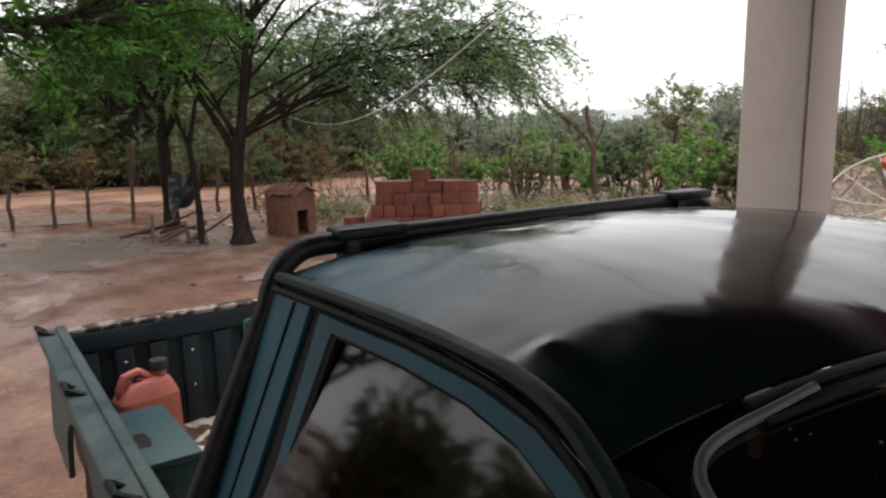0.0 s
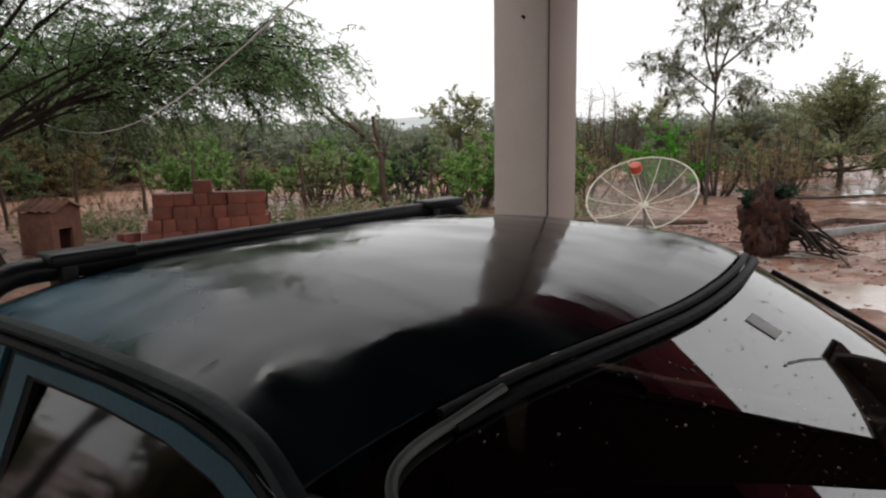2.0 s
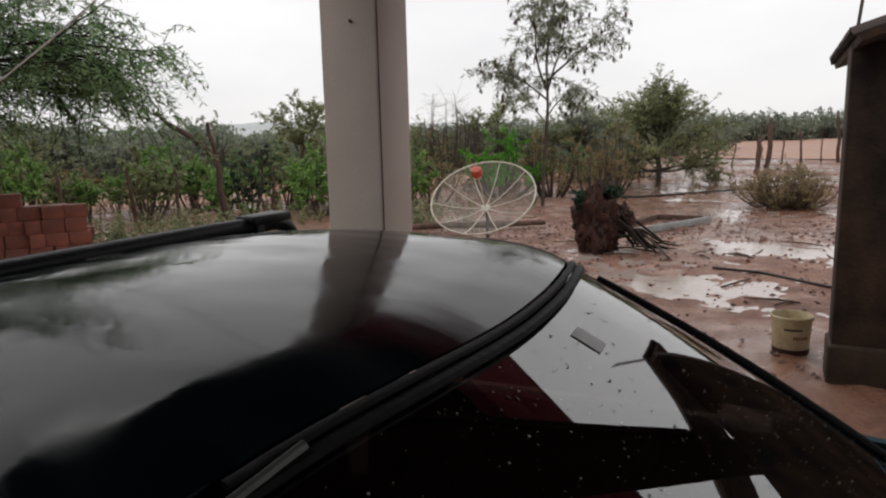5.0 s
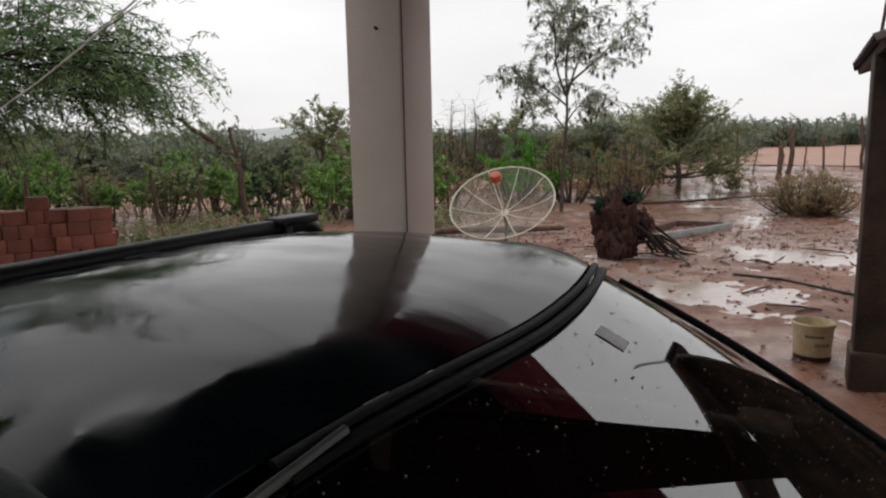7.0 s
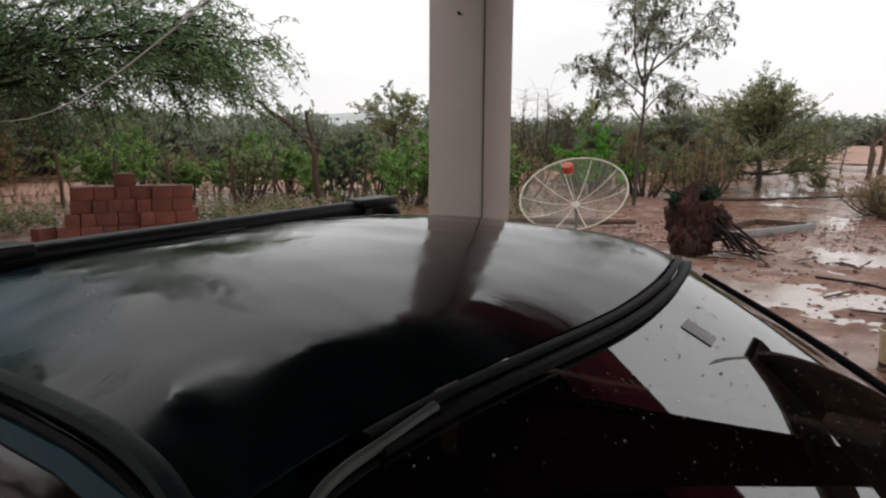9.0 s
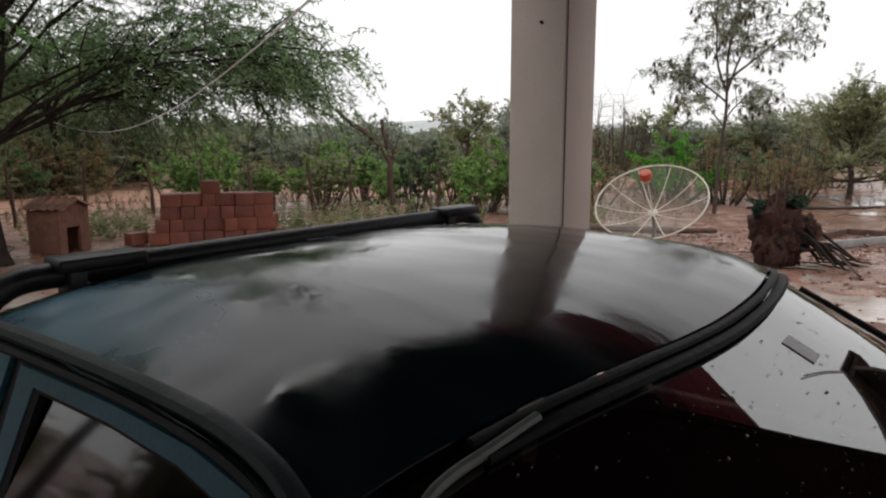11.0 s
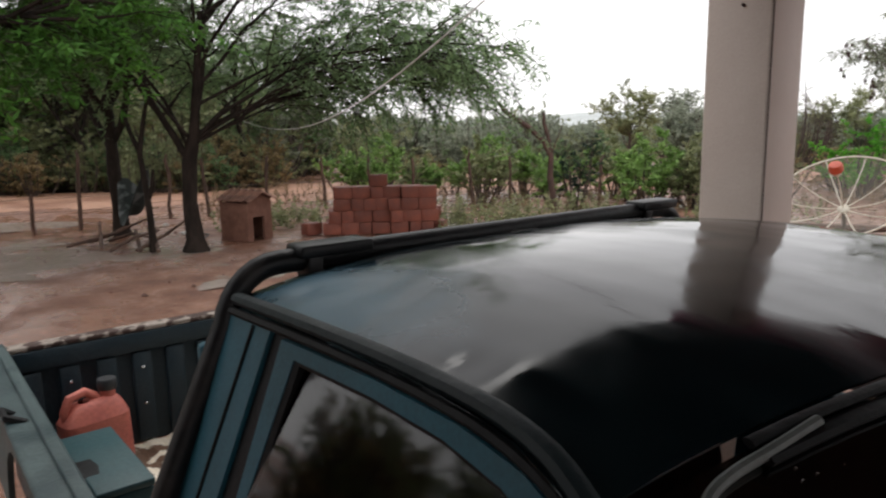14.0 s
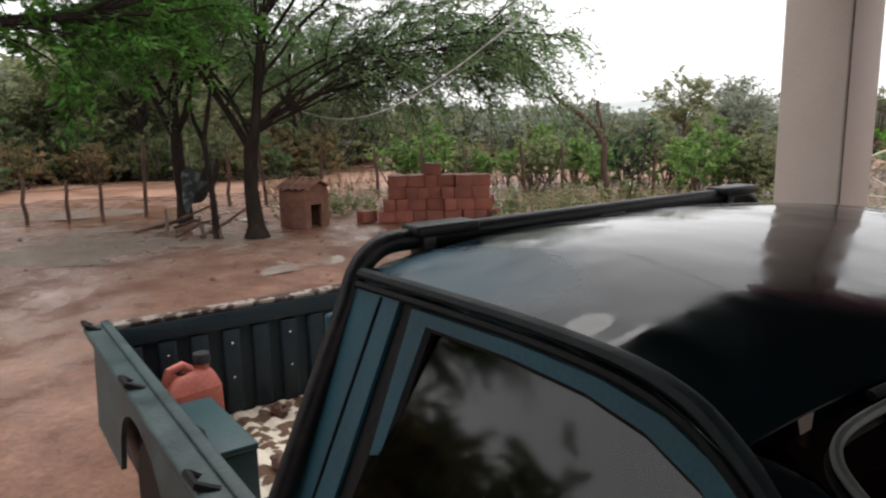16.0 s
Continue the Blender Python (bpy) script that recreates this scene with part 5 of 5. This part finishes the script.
def lump(cx, cy, cz, rx, ry, rz, seed, n=18):
    s = Shape()
    def f(a, b):
        th, ph = 2 * math.pi * a, math.pi * (b - 0.5)
        d = Vector((math.cos(th) * math.cos(ph), math.sin(th) * math.cos(ph), math.sin(ph)))
        k = 1 + 0.42 * noise.noise(d * 1.9 + Vector((seed, 0, 0))) + 0.26 * noise.noise(d * 4.5 + Vector((0, seed, 0))) + 0.17 * noise.noise(d * 10) + 0.08 * noise.noise(d * 23)
        return (cx + d.x * rx * k, cy + d.y * ry * k, cz + d.z * rz * k)
    return s.sheet(f, n * 2, n)


part("root_ball", lump(-0.04, 0, 0.34, 0.31, 0.30, 0.52, 3.3, 44), CLOD, stump, smooth=True)
part("root_ball", lump(0.40, 0.15, 0.42, 0.15, 0.15, 0.2, 8), CLOD, stump, smooth=True)
for k in range(11):
    a = R.uniform(-0.6, 1.2)
    p = Vector((0.2 + R.uniform(-0.1, 0.2), R.uniform(-0.25, 0.2), R.uniform(0.1, 0.5)))
    q = p + Vector((math.cos(a) * R.uniform(0.3, 0.8), R.uniform(-0.5, 0.2), 0))
    q.z = R.uniform(0.0, 0.12)
    part("root", Shape().tube([p, p.lerp(q, 0.4) + Vector((0, 0, 0.08)), q, q + Vector((R.uniform(0.05, 0.3), R.uniform(-0.2, 0.05), -0.01))], [0.03, 0.022, 0.014, 0.006], 6), BARK, stump, smooth=True)
part("branch", Shape().tube([(0.05, 0.1, 0.95), (0.12, 0.05, 0.78), (0.3, 0.0, 0.55), (0.5, -0.05, 0.25), (0.72, -0.15, 0.05), (0.95, -0.2, 0.02)], [0.015, 0.022, 0.026, 0.028, 0.028, 0.02], 7), BARK, stump, smooth=True)
part("branch", Shape().tube([(0.55, -0.1, 0.3), (0.7, -0.35, 0.12), (0.72, -0.7, 0.03), (0.68, -0.95, 0.02)], 0.016, 6), GREYBARK, stump, smooth=True)
lv = Leaves(401)
for k in range(26):
    q = Vector((R.uniform(-0.35, 0.35), R.uniform(-0.1, 0.3), R.uniform(0.58, 0.82)))
    lv.along([q, q + Vector((R.uniform(-0.2, 0.2), R.uniform(-0.2, 0.2), 0.1))], 34, 0.09, 0.05, 0.9, 0.1)
part("leaves", lv.mesh("leaves", L_DARK), L_DARK, stump)

# ---- boards, hoses, sticks, bucket ----
for (x0, y0), (x1, y1), h, mt, lb in (((3.85, 10.8), (5.75, 12.1), 0.12, GREYPLANK, "grey metal board lying on the mud"), ((3.75, 11.35), (5.0, 12.75), 0.10, DEADWOOD, "dark wet board lying on the mud"), ((5.0, 12.75), (5.72, 12.35), 0.10, DEADWOOD, "short dark board closing the frame")):
    d = Vector((x1 - x0, y1 - y0, 0))
    solid("board", Shape().box((0, 0, h / 2), (d.length, 0.045, h)), mt, lb, "board", "boards", bevel=0.006, m=pose((x0 + x1) / 2, (y0 + y1) / 2, 0, 0, 0, math.degrees(math.atan2(d.y, d.x))))
for nm, pts, r in (("hose", [(4.04, 8.18), (4.4, 7.75), (4.73, 6.95), (5.1, 6.4)], 0.016), ("hose", [(4.3, 16.6), (6.5, 17.2), (8.6, 18.2), (11.0, 18.6)], 0.03), ("hose", [(-8.6, 9.3), (-8.0, 9.0), (-7.6, 8.4)], 0.015)):
    solid(nm, Shape().tube([(x, y, ground_z(x, y) + r) for x, y in pts], r, 8), HOSE, "thin black hose lying over the wet mud", "hose", "hoses", smooth=True)
for k in range(16):
    x, y = R.uniform(2.6, 6.0), R.uniform(6.3, 12.5)
    a, ln = R.uniform(0, math.pi), R.uniform(0.25, 0.9)
    z = ground_z(x, y)
    solid("twig", Shape().tube([(x - math.cos(a) * ln / 2, y - math.sin(a) * ln / 2, z + 0.012), (x + R.uniform(-0.05, 0.05), y + R.uniform(-0.05, 0.05), z + 0.03), (x + math.cos(a) * ln / 2, y + math.sin(a) * ln / 2, z + 0.012)], [0.010, 0.012, 0.005], 5), DEADWOOD, "broken twig on the mud", "twig", "twigs on the mud", smooth=True)
bucket = thing("bucket", pose(3.17, 4.90, 0) @ Matrix.Scale(0.85, 4), "grimy cream plastic bucket with worn label", "bucket")
part("body", Shape().lathe([(0.0, 0.0), (0.145, 0.0), (0.15, 0.02), (0.165, 0.30), (0.175, 0.305), (0.178, 0.335), (0.170, 0.345), (0.163, 0.335), (0.14, 0.03), (0.0, 0.025)], sides=32), BUCKET, bucket, smooth=True)
part("base_band", Shape().lathe([(0.148, 0.002), (0.152, 0.004), (0.156, 0.05), (0.15, 0.052)], sides=32), CLOD, bucket, "mud-splashed base", smooth=True)
for z, w, mt in ((0.235, 0.9, GREYCAP), (0.16, 0.6, REDCAP)):
    for k in range(6 if mt is REDCAP else 9):
        a = radians(-150 + (k * 8 if mt is REDCAP else k * 6)) + (0.7 if mt is REDCAP else 0.2)
        rr = 0.1495 + z * 0.0525
        part("label_bar", Shape().box((0, 0, 0), (0.012, 0.004, 0.020 if mt is GREYCAP else 0.03)), GREYCAP if mt is GREYCAP else CLAYTILE, bucket, m=pose(rr * math.cos(a), rr * math.sin(a), z, 0, 0, math.degrees(a) + 90))

# ---- shed beside the yard ----
shed = thing("shed", YARD @ pose(1.72, 4.80, 0), "plastered shed in shade-dark colour with a low tiled eave", "shed")
part("wall", Shape().box((2.0, 0.15, 1.1), (4.0, 0.30, 2.2)), SHEDWALL, shed, bevel=0.01)
part("side_wall", Shape().box((2.5, 1.5, 1.1), (3.0, 0.25, 2.2)), SHEDWALL, shed)
part("plinth", Shape().box((2.0, 0.14, 0.13), (4.04, 0.36, 0.28)), SHEDWALL, shed, bevel=0.02)
slope = 18
for k in range(15):
    for j in range(10):
        t2 = Shape().slab(lambda s, t: (lerp(0, 0.46, s), lerp(-0.085, 0.085, t), 0.05 * math.sin(math.pi * t)), 2, 6, (0, 0, -0.015))
        if j == 0 and k == 0:
            tile_me = t2.mesh("roof_tile", DARKTILE, smooth=True)
        o = new("roof_tile", tile_me)
        o.parent = shed
        o.matrix_basis = pose(-0.03 + 0.40 * j * math.cos(radians(slope)), -0.34 + 0.155 * k * 0.9, 2.20 + 0.40 * j * math.sin(radians(slope)), 0, -slope, 0)
part("roof_deck", Shape().box((1.93, 0.62, 2.80), (4.05, 2.2, 0.04), Matrix.Rotation(radians(-slope), 3, "Y")), SHEDWALL, shed)
for v in (-0.3, -0.18):
    part("rod", Shape().tube([(0.0, v, 2.2), (0.05, v, 2.75)], 0.006, 5), RUSTWIRE, shed)

# ---- in the truck's bed ----
jug = thing("jerrycan", YARD @ pose(-1.80, 0.06, 0.318, 0, 0, 102) @ Matrix.Scale(0.88, 4), "faded red plastic jerrycan with dark cap", "jerrycan")


def jug_side(s, t):
    a = 2 * math.pi * t
    w = 0.160 * (1 - 0.06 * s)
    d = 0.085
    c, n = math.cos(a), math.sin(a)
    e = 0.45
    return (w * math.copysign(abs(c) ** e, c), d * math.copysign(abs(n) ** e, n), 0.27 * s)


js = Shape().sheet(jug_side, 10, 28)
js.sheet(lambda s, t: (jug_side(1, t)[0] * (1 - 0.45 * s) + 0.02 * s, jug_side(1, t)[1] * (1 - 0.65 * s), 0.27 + 0.085 * math.sin(s * math.pi / 2)), 5, 28)
part("body", js, SALMON, jug, smooth=True)
part("top", Shape().box((0.03, 0, 0.345), (0.12, 0.07, 0.03)), SALMON, jug, bevel=0.012)
part("handle", Shape().tube([(-0.115, 0, 0.25), (-0.125, 0, 0.33), (-0.10, 0, 0.385), (-0.03, 0, 0.40), (0.01, 0, 0.37), (0.02, 0, 0.33)], [0.024, 0.022, 0.021, 0.021, 0.022, 0.026], 10), SALMON, jug, smooth=True)
neck = part("neck", Shape().lathe([(0.036, 0.33), (0.034, 0.385), (0.034, 0.40)], (0.075, 0, 0), 20), SALMON, jug, smooth=True)
part("cap", Shape().lathe([(0.041, 0.385), (0.044, 0.39), (0.044, 0.43), (0.040, 0.437), (0.0, 0.438)], (0.075, 0, 0), 24), GREYCAP, neck, "ribbed dark grey cap", smooth=True)
box = thing("tool_box", YARD @ pose(-1.15, -0.04, 0.318, 0, 0, 1), "dusty teal metal box in the truck bed", "box")
part("body", Shape().box((0, 0, 0.155), (0.50, 0.165, 0.31)), BOXTEAL, box, bevel=0.008)
part("lid", Shape().box((0, 0, 0.322), (0.51, 0.172, 0.025)), BOXTEAL, box, bevel=0.006)
for k in range(5):
    lu = lump(0, 0, 0.02, 0.06, 0.04, 0.03, 20 + k, 7)
    solid("rubble_lump", lu, PEBBLE, "small lump of rubble in the truck bed", "rubble", "bed rubble", smooth=True, m=YARD @ pose(-1.55 + R.uniform(-0.3, 0.5), 0.25 + R.uniform(-0.1, 0.4), 0.318))

# ---- cable ----
solid("cable", Shape().tube([Vector((-7.6, 9.6, 1.9)).lerp(Vector((-0.25, 2.95, 2.84)), s / 14) - Vector((0, 0, 0.55 * math.sin(math.pi * s / 14))) for s in range(15)], 0.0055, 6), WIRE, "pale cable sagging from the tree to the porch", "cable", smooth=True)

# ---- small stuff on the ground ----
rngp = np.random.default_rng(5)
ps = Shape()
for k in range(4200):
    if k > 2600:
        x, y = rngp.uniform(-0.5, 7.5), rngp.normal(11.6, 1.5)
    elif k % 3:
        x, y = rngp.uniform(2.2, 8.5), rngp.uniform(4.2, 13.5)
    else:
        x, y = rngp.uniform(-11, 3), rngp.uniform(4.5, 15)
    p = YARD.inverted() @ Vector((x, y, 0))
    if -2.8 < p.x < 5 and p.y < 2.6:
        continue
    r = abs(rngp.normal(0.012, 0.014)) + 0.006 if k < 2600 else abs(rngp.normal(0.010, 0.014)) + 0.006
    z = ground_z(x, y)
    vs = [(x + r * rngp.uniform(0.6, 1.4), y, z + r * 0.1), (x, y + r * rngp.uniform(0.6, 1.4), z + r * 0.1), (x - r * rngp.uniform(0.6, 1.4), y, z + r * 0.1), (x, y - r * rngp.uniform(0.6, 1.4), z + r * 0.1), (x + rngp.uniform(-1, 1) * r * 0.4, y, z + r * rngp.uniform(0.5, 0.9)), (x, y, z - r * 0.4)]
    ps.add(vs, [(0, 1, 4), (1, 2, 4), (2, 3, 4), (3, 0, 4), (1, 0, 5), (2, 1, 5), (3, 2, 5), (0, 3, 5)])
solid("clods_and_pebbles", ps, PEBBLE, "scattered clods and pebbles on the wet earth", "pebbles", kind="stuff")
gl = Leaves(77)
for k in range(1000):
    a = R.uniform(radians(-42), radians(30))
    r = R.uniform(13.2, 24)
    x, y = r * math.sin(a), r * math.cos(a)
    if a > radians(12) and r < 18:
        continue
    gl.along([(x, y, 0), (x, y, 0.22)], 14, 0.20, 0.012, 0.5, -0.6, 0.0)
tagged(new("weeds", gl.mesh("weeds", STRAW)), "dry weeds and grass between the shrubs", "grass", kind="stuff")
wl2 = Leaves(78)
for k in range(420):
    x, y = R.choice([(-6.2, 11.6), (-4.6, 11.3), (-3.8, 12.2), (-7.6, 10.6), (0.4, 13.2), (-2.5, 13.5)])
    x, y = x + R.gauss(0, 0.55), y + R.gauss(0, 0.45)
    wl2.along([(x, y, 0), (x + R.uniform(-0.1, 0.1), y, R.uniform(0.1, 0.5))], 26, 0.07, 0.04, 0.9, 0.0, 0.1)
tagged(new("low_weeds", wl2.mesh("low_weeds", L_BRUSH)), "low leafy weeds round the brick pile", "weeds", kind="stuff")
for k in range(12):
    x, y = R.uniform(-10.5, -6.5), R.uniform(8.5, 12.5)
    solid("litter", lump(0, 0, 0.03, R.uniform(0.04, 0.13), R.uniform(0.03, 0.08), 0.03, 50 + k, 6), LITTER, "pale scrap of litter on the earth", "litter", "litter", smooth=True, m=pose(x, y, ground_z(x, y)))


# ---- standing water: level sheets that fill the hollows of the earth ----
def pool(name, cx, cy, rx, ry, turn, z):
    vs = [(cx, cy, z)]
    n = 40
    c, t = math.cos(radians(turn)), math.sin(radians(turn))
    for k in range(n):
        a = 2 * math.pi * k / n
        w = 1 + 0.3 * noise.noise((math.cos(a) * 1.6, math.sin(a) * 1.6, cx))
        x, y = rx * w * math.cos(a), ry * w * math.sin(a)
        vs.append((cx + x * c - y * t, cy + x * t + y * c, z))
    return solid(name, Shape().add(vs, [(0, 1 + k, 1 + (k + 1) % n) for k in range(n)]), WATER, "shallow muddy water in the hollows of the yard", "puddle", kind="structure")


pool("puddle", -10.0, 6.2, 4.2, 1.9, 25, -0.018)
pool("puddle", -6.2, 5.6, 1.8, 0.8, 60, -0.030)
pool("puddle", -13.6, 8.2, 2.6, 1.0, 40, -0.012)
pool("puddle", 5.2, 8.6, 3.2, 2.4, 30, -0.030)
pool("puddle", 8.0, 12.5, 3.0, 2.0, 20, -0.030)
pool("puddle", 9.2, 18.4, 4.0, 2.2, 30, -0.036)
